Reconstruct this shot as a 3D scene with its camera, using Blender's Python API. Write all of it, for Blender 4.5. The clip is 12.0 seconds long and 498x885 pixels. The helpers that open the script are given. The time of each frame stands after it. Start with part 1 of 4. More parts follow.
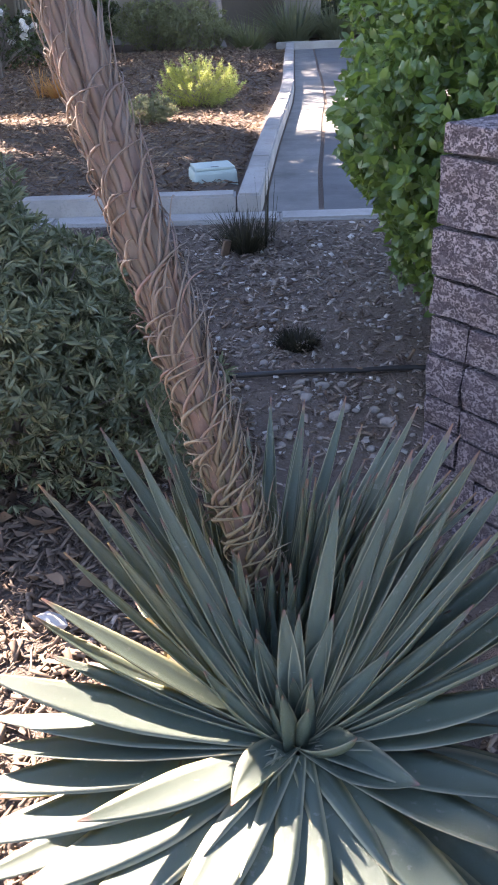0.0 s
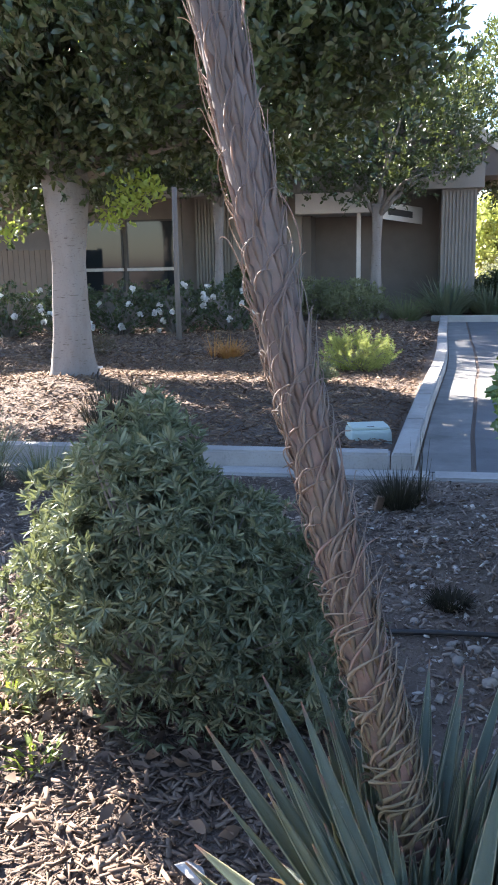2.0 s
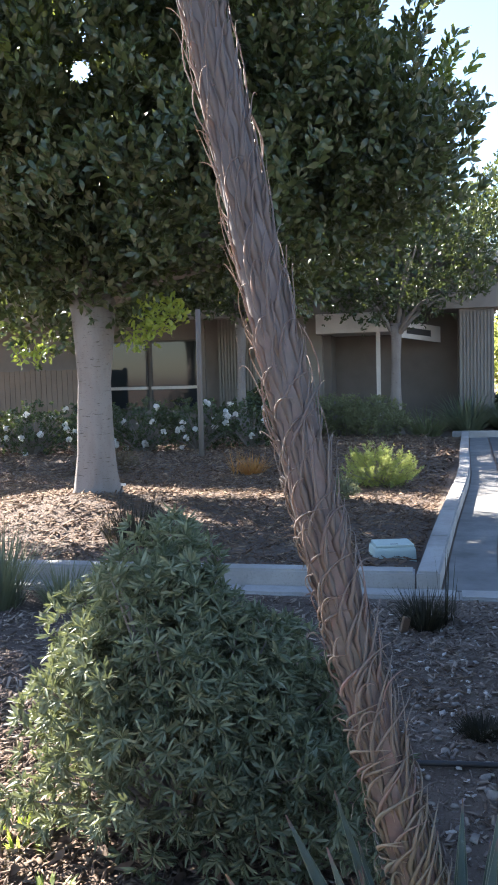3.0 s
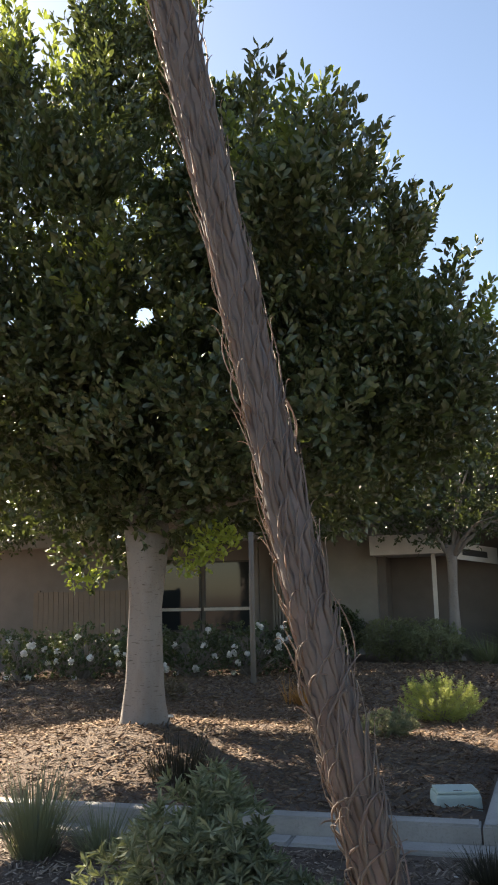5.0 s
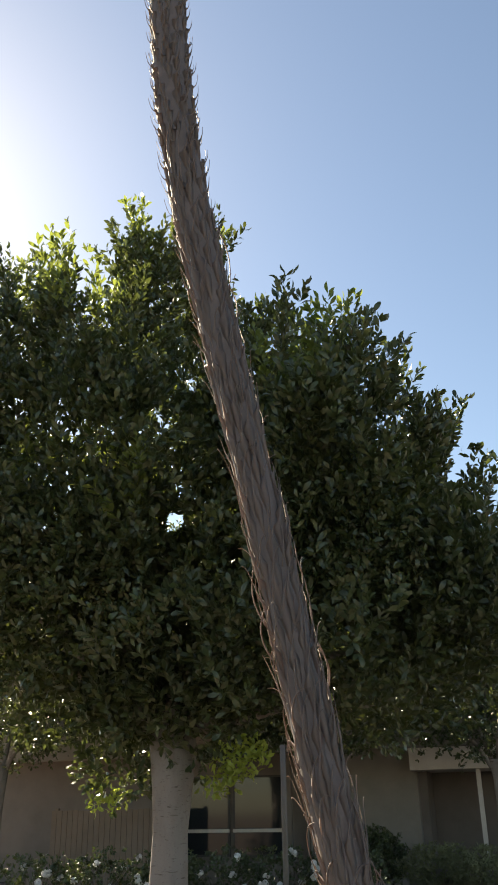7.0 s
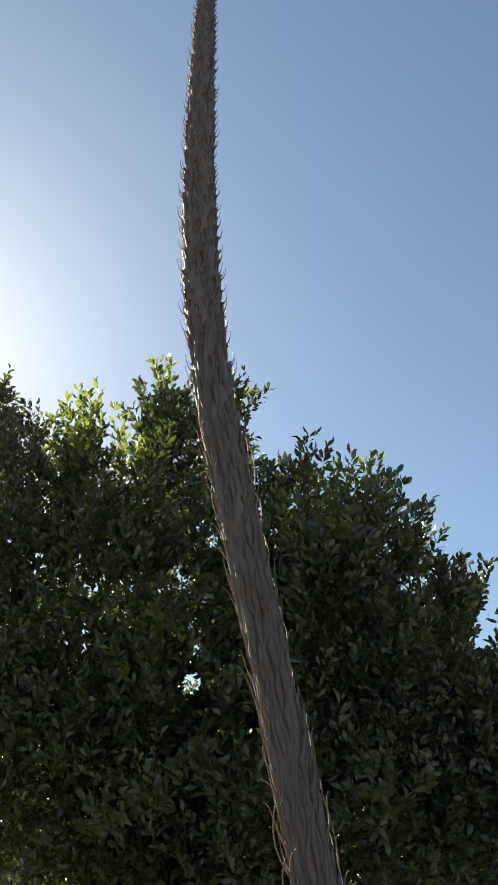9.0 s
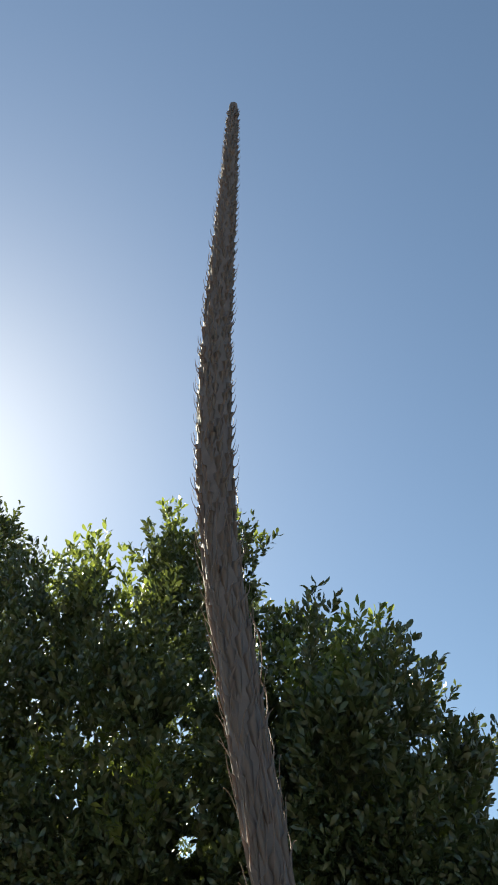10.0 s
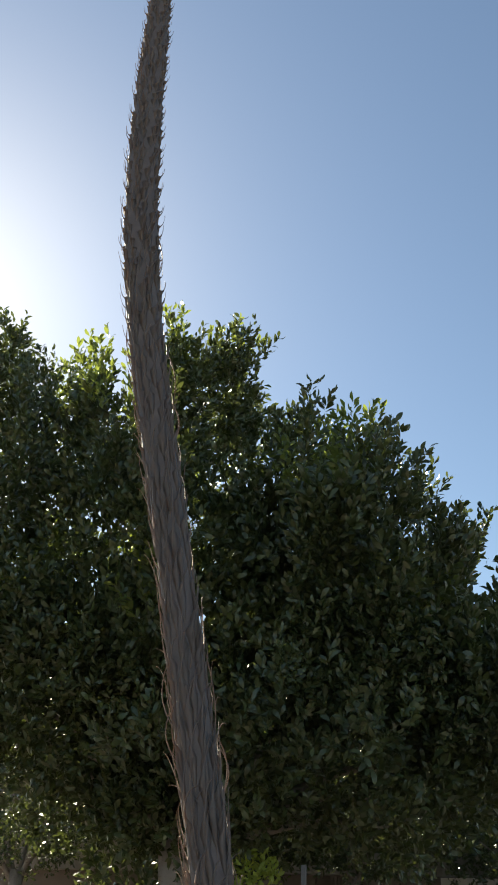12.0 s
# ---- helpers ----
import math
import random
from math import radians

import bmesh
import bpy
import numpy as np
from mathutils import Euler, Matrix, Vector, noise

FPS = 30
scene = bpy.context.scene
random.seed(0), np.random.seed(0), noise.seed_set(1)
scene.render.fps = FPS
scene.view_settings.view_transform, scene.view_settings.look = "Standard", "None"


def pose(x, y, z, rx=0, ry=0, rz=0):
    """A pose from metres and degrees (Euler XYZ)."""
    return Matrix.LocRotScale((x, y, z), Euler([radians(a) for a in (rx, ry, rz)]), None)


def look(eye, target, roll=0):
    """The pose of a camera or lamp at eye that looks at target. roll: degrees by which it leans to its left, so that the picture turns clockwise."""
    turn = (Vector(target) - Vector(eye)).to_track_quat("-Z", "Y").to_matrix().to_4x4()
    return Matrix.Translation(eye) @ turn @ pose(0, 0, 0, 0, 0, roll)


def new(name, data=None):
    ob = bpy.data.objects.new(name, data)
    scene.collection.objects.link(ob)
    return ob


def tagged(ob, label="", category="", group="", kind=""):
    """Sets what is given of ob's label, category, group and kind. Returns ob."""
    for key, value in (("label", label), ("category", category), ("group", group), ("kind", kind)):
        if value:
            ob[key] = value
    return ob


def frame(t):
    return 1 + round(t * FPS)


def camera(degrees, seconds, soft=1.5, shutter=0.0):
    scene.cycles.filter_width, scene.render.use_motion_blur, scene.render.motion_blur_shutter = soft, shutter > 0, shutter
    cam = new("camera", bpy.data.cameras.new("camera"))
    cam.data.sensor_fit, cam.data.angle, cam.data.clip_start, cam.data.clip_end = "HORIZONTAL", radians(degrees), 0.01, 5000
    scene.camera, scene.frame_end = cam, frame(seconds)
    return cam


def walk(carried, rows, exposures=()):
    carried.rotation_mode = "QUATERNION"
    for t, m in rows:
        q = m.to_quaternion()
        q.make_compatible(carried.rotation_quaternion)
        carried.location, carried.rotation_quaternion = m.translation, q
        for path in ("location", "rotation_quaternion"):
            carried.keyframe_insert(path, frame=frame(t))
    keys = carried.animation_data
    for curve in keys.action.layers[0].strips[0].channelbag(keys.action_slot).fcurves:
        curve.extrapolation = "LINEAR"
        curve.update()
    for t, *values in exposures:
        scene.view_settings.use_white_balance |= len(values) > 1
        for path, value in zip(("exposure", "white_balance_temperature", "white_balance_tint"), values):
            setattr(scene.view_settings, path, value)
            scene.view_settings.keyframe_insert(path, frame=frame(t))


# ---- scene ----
cam = camera(32.5, 12.0, soft=1.8)
PATH = [
    (0, (-0.007, 0.08, 1.429), (-0.054, 1.83, 0.463), -2.2),
    (0.5, (-0.009, 0.053, 1.446), (-0.101, 1.841, 0.554), -2.7),
    (1, (-0.029, 0.046, 1.448), (-0.235, 1.88, 0.677), -2.0),
    (1.5, (-0.042, 0.007, 1.472), (-0.348, 1.898, 0.894), -1.4),
    (2, (-0.054, -0.029, 1.497), (-0.424, 1.89, 1.07), -1.2),
    (2.5, (-0.06, -0.026, 1.507), (-0.463, 1.91, 1.209), -1.2),
    (3, (-0.053, -0.016, 1.514), (-0.476, 1.933, 1.354), -1.6),
    (4.8, (-0.008, -0.03, 1.588), (-0.526, 1.877, 1.898), -1.3),
    (5, (-0.013, -0.033, 1.599), (-0.54, 1.865, 1.947), -1.3),
    (5.5, (-0.021, -0.043, 1.623), (-0.562, 1.826, 2.085), -1.1),
    (6, (-0.024, -0.031, 1.644), (-0.569, 1.808, 2.212), -0.8),
    (6.5, (-0.015, -0.046, 1.654), (-0.561, 1.747, 2.351), -0.9),
    (7, (-0.008, -0.045, 1.671), (-0.554, 1.709, 2.462), -1.1),
    (7.2, (-0.001, -0.046, 1.688), (-0.545, 1.686, 2.527), -1.0),
    (9, (-0.009, -0.056, 1.79), (-0.55, 1.527, 2.886), 0.6),
    (9.5, (-0.004, -0.074, 1.843), (-0.525, 1.408, 3.081), 1.6),
    (10, (-0.001, -0.094, 1.869), (-0.506, 1.293, 3.219), 3.1),
    (10.5, (0.004, -0.11, 1.86), (-0.503, 1.238, 3.247), 3.9),
    (11, (0.032, -0.121, 1.806), (-0.494, 1.226, 3.187), 4.6),
    (11.5, (0.12, -0.105, 1.723), (-0.455, 1.358, 2.96), 4.0),
    (12, (0.249, -0.094, 1.632), (-0.367, 1.524, 2.634), 2.6),
]
walk(cam, [(t, look(e, g, r)) for t, e, g, r in PATH],
     [(0, 3.58, 6450, 24), (1, 3.3, 5980, 18), (2.5, 3.1, 5850, 14), (4, 2.5, 6250, 11), (5.5, 2.03, 7200, 11), (7.2, 1.86, 7250, 7), (9, 1.6, 6800, 2), (11, 1.55, 6450, 0), (12, 1.63, 6750, 3)])


# ---- light ----
SUN_AZ, SUN_EL = 48.0, 36.0  # degrees left of straight ahead, and up
sun_dir = Vector((-math.sin(radians(SUN_AZ)) * math.cos(radians(SUN_EL)),
                  math.cos(radians(SUN_AZ)) * math.cos(radians(SUN_EL)), math.sin(radians(SUN_EL))))
world = bpy.data.worlds.new("sky")
scene.world = world
world.use_nodes = True
wn = world.node_tree.nodes
sky = wn.new("ShaderNodeTexSky")
sky.sky_type, sky.sun_disc = "NISHITA", False
sky.sun_elevation, sky.sun_rotation = radians(SUN_EL), radians(-SUN_AZ)
sky.air_density, sky.dust_density, sky.ozone_density = 1.0, 0.35, 1.0
wn["Background"].inputs["Strength"].default_value = 0.05
world.node_tree.links.new(sky.outputs[0], wn["Background"].inputs[0])
sun_data = bpy.data.lights.new("sun", "SUN")
sun_data.energy, sun_data.angle, sun_data.color = 5.0, radians(0.55), (1.0, 0.89, 0.72)
sun = new("sun", sun_data)
sun.matrix_world = look(sun_dir * 50, (0, 0, 0))


# ---- materials ----
class Mat:
    """A node material: mix() lays noise-driven colours over one another."""

    def __init__(self, name, color, rough=0.8, metal=0.0, spec=0.5):
        self.m = bpy.data.materials.new(name)
        self.m.use_nodes = True
        self.t = self.m.node_tree
        self.b = self.t.nodes["Principled BSDF"]
        self.b.inputs["Roughness"].default_value = rough
        self.b.inputs["Metallic"].default_value = metal
        self.b.inputs["Specular IOR Level"].default_value = spec
        rgb = self.t.nodes.new("ShaderNodeRGB")
        rgb.outputs[0].default_value = (*color, 1)
        self.col = rgb.outputs[0]
        self.coord = self.t.nodes.new("ShaderNodeTexCoord")
        self.t.links.new(self.col, self.b.inputs["Base Color"])

    def noise(self, scale, detail=4.0, rough=0.6, stretch=None, space="Object"):
        n = self.t.nodes.new("ShaderNodeTexNoise")
        n.inputs["Scale"].default_value, n.inputs["Detail"].default_value = scale, detail
        n.inputs["Roughness"].default_value = rough
        src = self.coord.outputs[space]
        if stretch:
            mp = self.t.nodes.new("ShaderNodeMapping")
            mp.inputs["Scale"].default_value = stretch
            self.t.links.new(src, mp.inputs[0])
            src = mp.outputs[0]
        self.t.links.new(src, n.inputs["Vector"])
        return n.outputs["Fac"]

    def ramp(self, fac, lo, hi):
        r = self.t.nodes.new("ShaderNodeMapRange")
        r.inputs["From Min"].default_value, r.inputs["From Max"].default_value = lo, hi
        self.t.links.new(fac, r.inputs["Value"])
        return r.outputs[0]

    def mix(self, fac, color, amount=1.0):
        k = self.t.nodes.new("ShaderNodeMix")
        k.data_type = "RGBA"
        if amount != 1.0:
            mul = self.t.nodes.new("ShaderNodeMath")
            mul.operation = "MULTIPLY"
            mul.inputs[1].default_value = amount
            self.t.links.new(fac, mul.inputs[0])
            fac = mul.outputs[0]
        self.t.links.new(fac, k.inputs[0])
        self.t.links.new(self.col, k.inputs[6])
        k.inputs[7].default_value = (*color, 1)
        self.col = k.outputs[2]
        self.t.links.new(self.col, self.b.inputs["Base Color"])
        return self

    def island(self):
        g = self.t.nodes.new("ShaderNodeNewGeometry")
        return g.outputs["Random Per Island"]

    def random(self):
        g = self.t.nodes.new("ShaderNodeObjectInfo")
        return g.outputs["Random"]

    def uv(self, axis):
        s = self.t.nodes.new("ShaderNodeSeparateXYZ")
        self.t.links.new(self.coord.outputs["UV"], s.inputs[0])
        return s.outputs[axis]

    def bump(self, fac, strength=0.4, dist=0.01):
        b = self.t.nodes.new("ShaderNodeBump")
        b.inputs["Strength"].default_value, b.inputs["Distance"].default_value = strength, dist
        self.t.links.new(fac, b.inputs["Height"])
        old = self.b.inputs["Normal"].links
        if old:
            self.t.links.new(old[0].from_socket, b.inputs["Normal"])
        self.t.links.new(b.outputs[0], self.b.inputs["Normal"])
        return self

    def leafy(self, color, amount=0.35):
        """Adds light that passes through the blade."""
        tr = self.t.nodes.new("ShaderNodeBsdfTranslucent")
        tr.inputs[0].default_value = (*color, 1)
        mx = self.t.nodes.new("ShaderNodeMixShader")
        mx.inputs[0].default_value = amount
        self.t.links.new(self.b.outputs[0], mx.inputs[1])
        self.t.links.new(tr.outputs[0], mx.inputs[2])
        self.t.links.new(mx.outputs[0], self.t.nodes["Material Output"].inputs[0])
        return self


def m_soil():
    m = Mat("soil_mulch", (0.18, 0.138, 0.112), 0.95, spec=0.2)
    m.mix(m.ramp(m.noise(1.3, 5), 0.4, 0.65), (0.25, 0.198, 0.163))
    m.mix(m.ramp(m.noise(45, 4, 0.7), 0.55, 0.7), (0.33, 0.285, 0.25), 0.7)
    m.mix(m.ramp(m.noise(80, 3, 0.7), 0.62, 0.72), (0.05, 0.04, 0.035), 0.8)
    sep = m.t.nodes.new("ShaderNodeSeparateXYZ")
    m.t.links.new(m.coord.outputs["Object"], sep.inputs[0])
    # bark fines under the mulch west of the agave
    m.mix(m.ramp(sep.outputs[0], -0.1, -0.7), (0.12, 0.092, 0.075), 0.75)
    # beyond the kerb the bed is covered in brown bark fines
    m.mix(m.ramp(sep.outputs[1], 5.95, 6.05), (0.17, 0.13, 0.106), 0.85)
    m.bump(m.noise(60, 5, 0.75), 0.9, 0.03)
    return m.m


def m_concrete(name, color, dark):
    m = Mat(name, color, 0.85, spec=0.3)
    m.mix(m.ramp(m.noise(2.2, 5), 0.4, 0.7), dark, 0.85)
    m.mix(m.ramp(m.noise(0.9, 6, 0.7), 0.52, 0.66), tuple(c * 0.7 for c in dark), 0.6)
    m.mix(m.ramp(m.noise(60, 4), 0.5, 0.75), tuple(c * 0.6 for c in color), 0.5)
    m.mix(m.ramp(m.noise(9, 6, 0.7), 0.62, 0.72), tuple(c * 0.45 for c in color), 0.5)
    m.bump(m.noise(90, 4), 0.3, 0.004)
    return m.m


def m_leaf(name, color, light, through_col, rough=0.45, amount=0.35, spec=0.5):
    m = Mat(name, color, rough, spec=spec)
    m.mix(m.ramp(m.island(), 0.15, 1.0), light)
    m.mix(m.ramp(m.noise(1.5, 3), 0.5, 0.7), tuple(c * 0.7 for c in color), 0.5)
    m.leafy(through_col, amount)
    return m.m


def m_agave():
    m = Mat("agave_blade", (0.085, 0.114, 0.084), 0.42, spec=0.5)
    m.mix(m.ramp(m.random(), 0.2, 1.0), (0.105, 0.133, 0.10), 0.7)
    m.mix(m.ramp(m.noise(2.0, 4, 0.6, (60, 60, 2), "UV"), 0.45, 0.7), (0.042, 0.060, 0.048), 0.8)
    m.mix(m.ramp(m.noise(60, 3), 0.64, 0.72), (0.34, 0.33, 0.26), 0.4)
    edge = m.t.nodes.new("ShaderNodeMath")
    edge.operation = "PINGPONG"
    edge.inputs[1].default_value = 0.5
    m.t.links.new(m.uv(0), edge.inputs[0])
    m.mix(m.ramp(edge.outputs[0], 0.085, 0.03), (0.44, 0.40, 0.24), 0.8)
    m.mix(m.ramp(m.uv(1), 0.93, 0.99), (0.22, 0.10, 0.09))
    m.mix(m.ramp(m.noise(14, 4, 0.7), 0.58, 0.7), (0.22, 0.21, 0.15), 0.28)
    m.bump(m.noise(3.0, 3, 0.6, (90, 90, 3), "UV"), 0.4, 0.003)
    m.leafy((0.62, 0.56, 0.11), 0.18)
    return m.m


def m_stalk():
    m = Mat("stalk_skin", (0.15, 0.092, 0.076), 0.7, spec=0.3)
    m.mix(m.ramp(m.noise(7, 4), 0.42, 0.65), (0.115, 0.10, 0.072))
    m.mix(m.ramp(m.noise(14, 4), 0.55, 0.7), (0.27, 0.13, 0.115), 0.7)
    m.mix(m.ramp(m.noise(60, 4), 0.55, 0.75), (0.13, 0.10, 0.08), 0.6)
    sep = m.t.nodes.new("ShaderNodeSeparateXYZ")
    m.t.links.new(m.coord.outputs["Object"], sep.inputs[0])
    m.mix(m.ramp(sep.outputs[2], 0.4, 1.6), (0.125, 0.114, 0.114), 0.9)
    m.mix(m.ramp(m.noise(22, 4), 0.5, 0.7), (0.20, 0.17, 0.165), 0.5)
    m.bump(m.noise(45, 4), 0.5, 0.006)
    return m.m


def m_bract():
    m = Mat("bract_dry", (0.29, 0.235, 0.18), 0.65, spec=0.3)
    m.mix(m.ramp(m.random(), 0.3, 1.0), (0.235, 0.20, 0.145))
    m.mix(m.ramp(m.random(), 0.82, 0.95), (0.36, 0.19, 0.165), 0.7)
    m.mix(m.ramp(m.noise(40, 3), 0.5, 0.7), (0.20, 0.15, 0.11), 0.5)
    sep = m.t.nodes.new("ShaderNodeSeparateXYZ")
    m.t.links.new(m.coord.outputs["Object"], sep.inputs[0])
    m.mix(m.ramp(m.uv(1), 0.3, 0.08), (0.14, 0.105, 0.08), 0.6)
    m.mix(m.ramp(sep.outputs[2], 0.8, 0.25), (0.20, 0.185, 0.108), 0.75)
    m.mix(m.ramp(sep.outputs[2], 0.35, 1.2), (0.152, 0.139, 0.136), 0.9)
    m.leafy((0.6, 0.40, 0.26), 0.25)
    return m.m


def m_bark():
    m = Mat("bark", (0.25, 0.225, 0.205), 0.9, spec=0.2)
    m.mix(m.ramp(m.noise(4, 5, 0.65, (1, 1, 0.35)), 0.45, 0.7), (0.20, 0.17, 0.15))
    m.mix(m.ramp(m.noise(30, 4, 0.7, (1, 1, 2.5)), 0.58, 0.7), (0.10, 0.085, 0.07), 0.7)
    # short dark cross marks
    m.mix(m.ramp(m.noise(9, 3, 0.5, (1.0, 1.0, 6.0)), 0.64, 0.69), (0.09, 0.075, 0.062), 0.75)
    m.bump(m.noise(25, 5, 0.7, (1, 1, 0.5)), 0.5, 0.02)
    return m.m


def m_block():
    m = Mat("split_block", (0.37, 0.315, 0.315), 0.95, spec=0.2)
    m.mix(m.ramp(m.random(), 0.0, 1.0), (0.33, 0.28, 0.285), 0.8)
    m.mix(m.ramp(m.noise(9, 4), 0.4, 0.7), (0.22, 0.18, 0.186), 0.6)
    # worm-like pits of the split face
    field = m.noise(32, 5.0, 0.62, (1.0, 1.0, 1.3))
    many = m.t.nodes.new("ShaderNodeMath")
    many.operation = "MULTIPLY"
    many.inputs[1].default_value = 7.0
    m.t.links.new(field, many.inputs[0])
    worms = m.t.nodes.new("ShaderNodeMath")
    worms.operation = "PINGPONG"
    worms.inputs[1].default_value = 0.5
    m.t.links.new(many.outputs[0], worms.inputs[0])
    m.mix(m.ramp(worms.outputs[0], 0.34, 0.12), (0.055, 0.043, 0.05), 0.92)
    m.mix(m.ramp(m.noise(14, 4.0, 0.65, (1, 1, 2.2)), 0.50, 0.58), (0.10, 0.08, 0.088), 0.75)
    m.mix(m.ramp(m.noise(26, 4, 0.6, (1, 1, 1.6)), 0.52, 0.64), (0.15, 0.12, 0.13), 0.5)
    flip = m.ramp(worms.outputs[0], 0.12, 0.34)
    m.bump(flip, 1.0, 0.008)
    m.bump(m.noise(110, 4, 0.7), 0.5, 0.006)
    return m.m


def m_plain(name, color, rough=0.7, grain=40, amount=0.35, metal=0.0):
    m = Mat(name, color, rough, metal)
    m.mix(m.ramp(m.noise(1.7, 4), 0.4, 0.7), tuple(c * 0.8 for c in color), 0.8)
    m.mix(m.ramp(m.noise(grain, 4), 0.5, 0.75), tuple(c * 0.65 for c in color), amount)
    m.bump(m.noise(grain, 4), 0.2, 0.005)
    return m.m


def m_chip(name="wood_chip", mid=(0.20, 0.145, 0.105), dark=(0.14, 0.095, 0.068), pale=(0.25, 0.185, 0.135)):
    m = Mat(name, mid, 0.9, spec=0.2)
    m.mix(m.ramp(m.island(), 0.0, 0.55), dark)
    m.mix(m.ramp(m.island(), 0.6, 1.0), pale)
    m.mix(m.ramp(m.noise(90, 3, 0.6), 0.55, 0.7), (0.08, 0.055, 0.04), 0.6)
    return m.m


def m_stone():
    m = Mat("pebble", (0.54, 0.49, 0.44), 0.85, spec=0.3)
    m.mix(m.ramp(m.island(), 0.2, 1.0), (0.27, 0.235, 0.205))
    m.mix(m.ramp(m.noise(70, 4), 0.5, 0.7), (0.14, 0.12, 0.11), 0.5)
    return m.m


def m_glass():
    m = Mat("window_glass", (0.02, 0.025, 0.03), 0.06, spec=0.6)
    return m.m


SOIL = m_soil()
CONCRETE = m_concrete("kerb_concrete", (0.38, 0.36, 0.335), (0.26, 0.245, 0.225))
PATH_CONCRETE = m_concrete("path_concrete", (0.22, 0.212, 0.20), (0.12, 0.115, 0.108))
ASPHALT = m_concrete("asphalt", (0.13, 0.13, 0.132), (0.09, 0.09, 0.092))
AGAVE = m_agave()
STALK = m_stalk()
BRACT = m_bract()
BARK = m_bark()
BLOCK = m_block()
MORTAR = m_plain("mortar", (0.06, 0.05, 0.05), 0.95)
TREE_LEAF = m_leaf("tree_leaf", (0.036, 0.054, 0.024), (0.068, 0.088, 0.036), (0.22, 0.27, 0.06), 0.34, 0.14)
# young tips, with the sunlight on the crown's top put into the green
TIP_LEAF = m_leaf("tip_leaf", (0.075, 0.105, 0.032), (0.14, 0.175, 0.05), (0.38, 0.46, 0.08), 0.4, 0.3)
# own green of the weeds; on the trunk sprays the brightness replaces missing sun
YELLOW_GREEN_LEAF = m_leaf("yellow_green_leaf", (0.17, 0.23, 0.05), (0.26, 0.32, 0.08), (0.5, 0.6, 0.08), 0.45, 0.4)
BUSH_LEAF = m_leaf("bush_leaf", (0.10, 0.117, 0.068), (0.265, 0.28, 0.175), (0.26, 0.29, 0.11), 0.55, 0.17, 0.25)
HEDGE_LEAF = m_leaf("hedge_leaf", (0.06, 0.108, 0.04), (0.145, 0.21, 0.08), (0.28, 0.42, 0.06), 0.35, 0.3)
BRIGHT_LEAF = m_leaf("bright_leaf", (0.24, 0.28, 0.075), (0.40, 0.42, 0.13), (0.5, 0.54, 0.14), 0.6, 0.3)
GREY_LEAF = m_leaf("grey_leaf", (0.10, 0.12, 0.08), (0.16, 0.17, 0.11), (0.3, 0.32, 0.15), 0.6, 0.3)
OLIVE_LEAF = m_leaf("olive_leaf", (0.13, 0.145, 0.075), (0.21, 0.22, 0.12), (0.3, 0.32, 0.13), 0.6, 0.3)
DRY_LEAF = m_leaf("dry_leaf", (0.09, 0.075, 0.05), (0.15, 0.12, 0.075), (0.25, 0.18, 0.08), 0.8, 0.25)
ORANGE_LEAF = m_leaf("orange_leaf", (0.35, 0.14, 0.05), (0.45, 0.26, 0.07), (0.6, 0.3, 0.08), 0.6, 0.35)
PETAL = m_leaf("petal", (0.75, 0.73, 0.70), (0.85, 0.83, 0.80), (0.8, 0.78, 0.75), 0.7, 0.35)
CHIP = m_chip()
BED_CHIP = m_chip("bed_chip", (0.215, 0.142, 0.094), (0.11, 0.072, 0.05), (0.35, 0.25, 0.165))
OLD_CHIP = m_leaf("weathered_chip", (0.12, 0.088, 0.07), (0.40, 0.325, 0.265), (0.1, 0.1, 0.1), 0.9, 0.0, 0.2)
DARK_GRASS = m_leaf("dark_grass", (0.028, 0.026, 0.020), (0.06, 0.055, 0.04), (0.1, 0.09, 0.04), 0.8, 0.15, 0.2)
STONE = m_stone()
STUCCO = m_plain("stucco", (0.25, 0.23, 0.205), 0.9, 60)
# darker stucco copy: shade of recess, soffit and left walls put into the colour
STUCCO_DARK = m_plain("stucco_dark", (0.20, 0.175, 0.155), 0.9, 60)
TRIM_WHITE = m_plain("trim_paint", (0.66, 0.62, 0.57), 0.6, 30)
METAL_DARK = m_plain("dark_paint", (0.05, 0.048, 0.045), 0.5, 30)
BOX_GREEN = m_plain("box_plastic", (0.46, 0.53, 0.48), 0.6, 70, 0.3)
ROOF = m_plain("roof_shingle", (0.16, 0.14, 0.13), 0.9, 18)
FENCE_WOOD = m_plain("fence_wood", (0.22, 0.17, 0.13), 0.85, 25)
HOSE = m_plain("hose_plastic", (0.03, 0.027, 0.027), 0.5)
GLASS = m_glass()


# ---- mesh helpers ----
def mesh_object(name, verts, faces, mat, parent=None, smooth=False, uvs=None):
    me = bpy.data.meshes.new(name)
    me.from_pydata([tuple(v) for v in verts], [], [tuple(f) for f in faces])
    me.materials.append(mat)
    if smooth:
        me.polygons.foreach_set("use_smooth", [True] * len(me.polygons))
    if uvs is not None:
        layer = me.uv_layers.new(name="UVMap")
        idx = np.empty(len(me.loops), dtype=np.int32)
        me.loops.foreach_get("vertex_index", idx)
        layer.data.foreach_set("uv", np.asarray(uvs, dtype=np.float32)[idx].ravel())
    me.update()
    ob = new(name, me)
    if parent:
        ob.parent = parent
    return ob


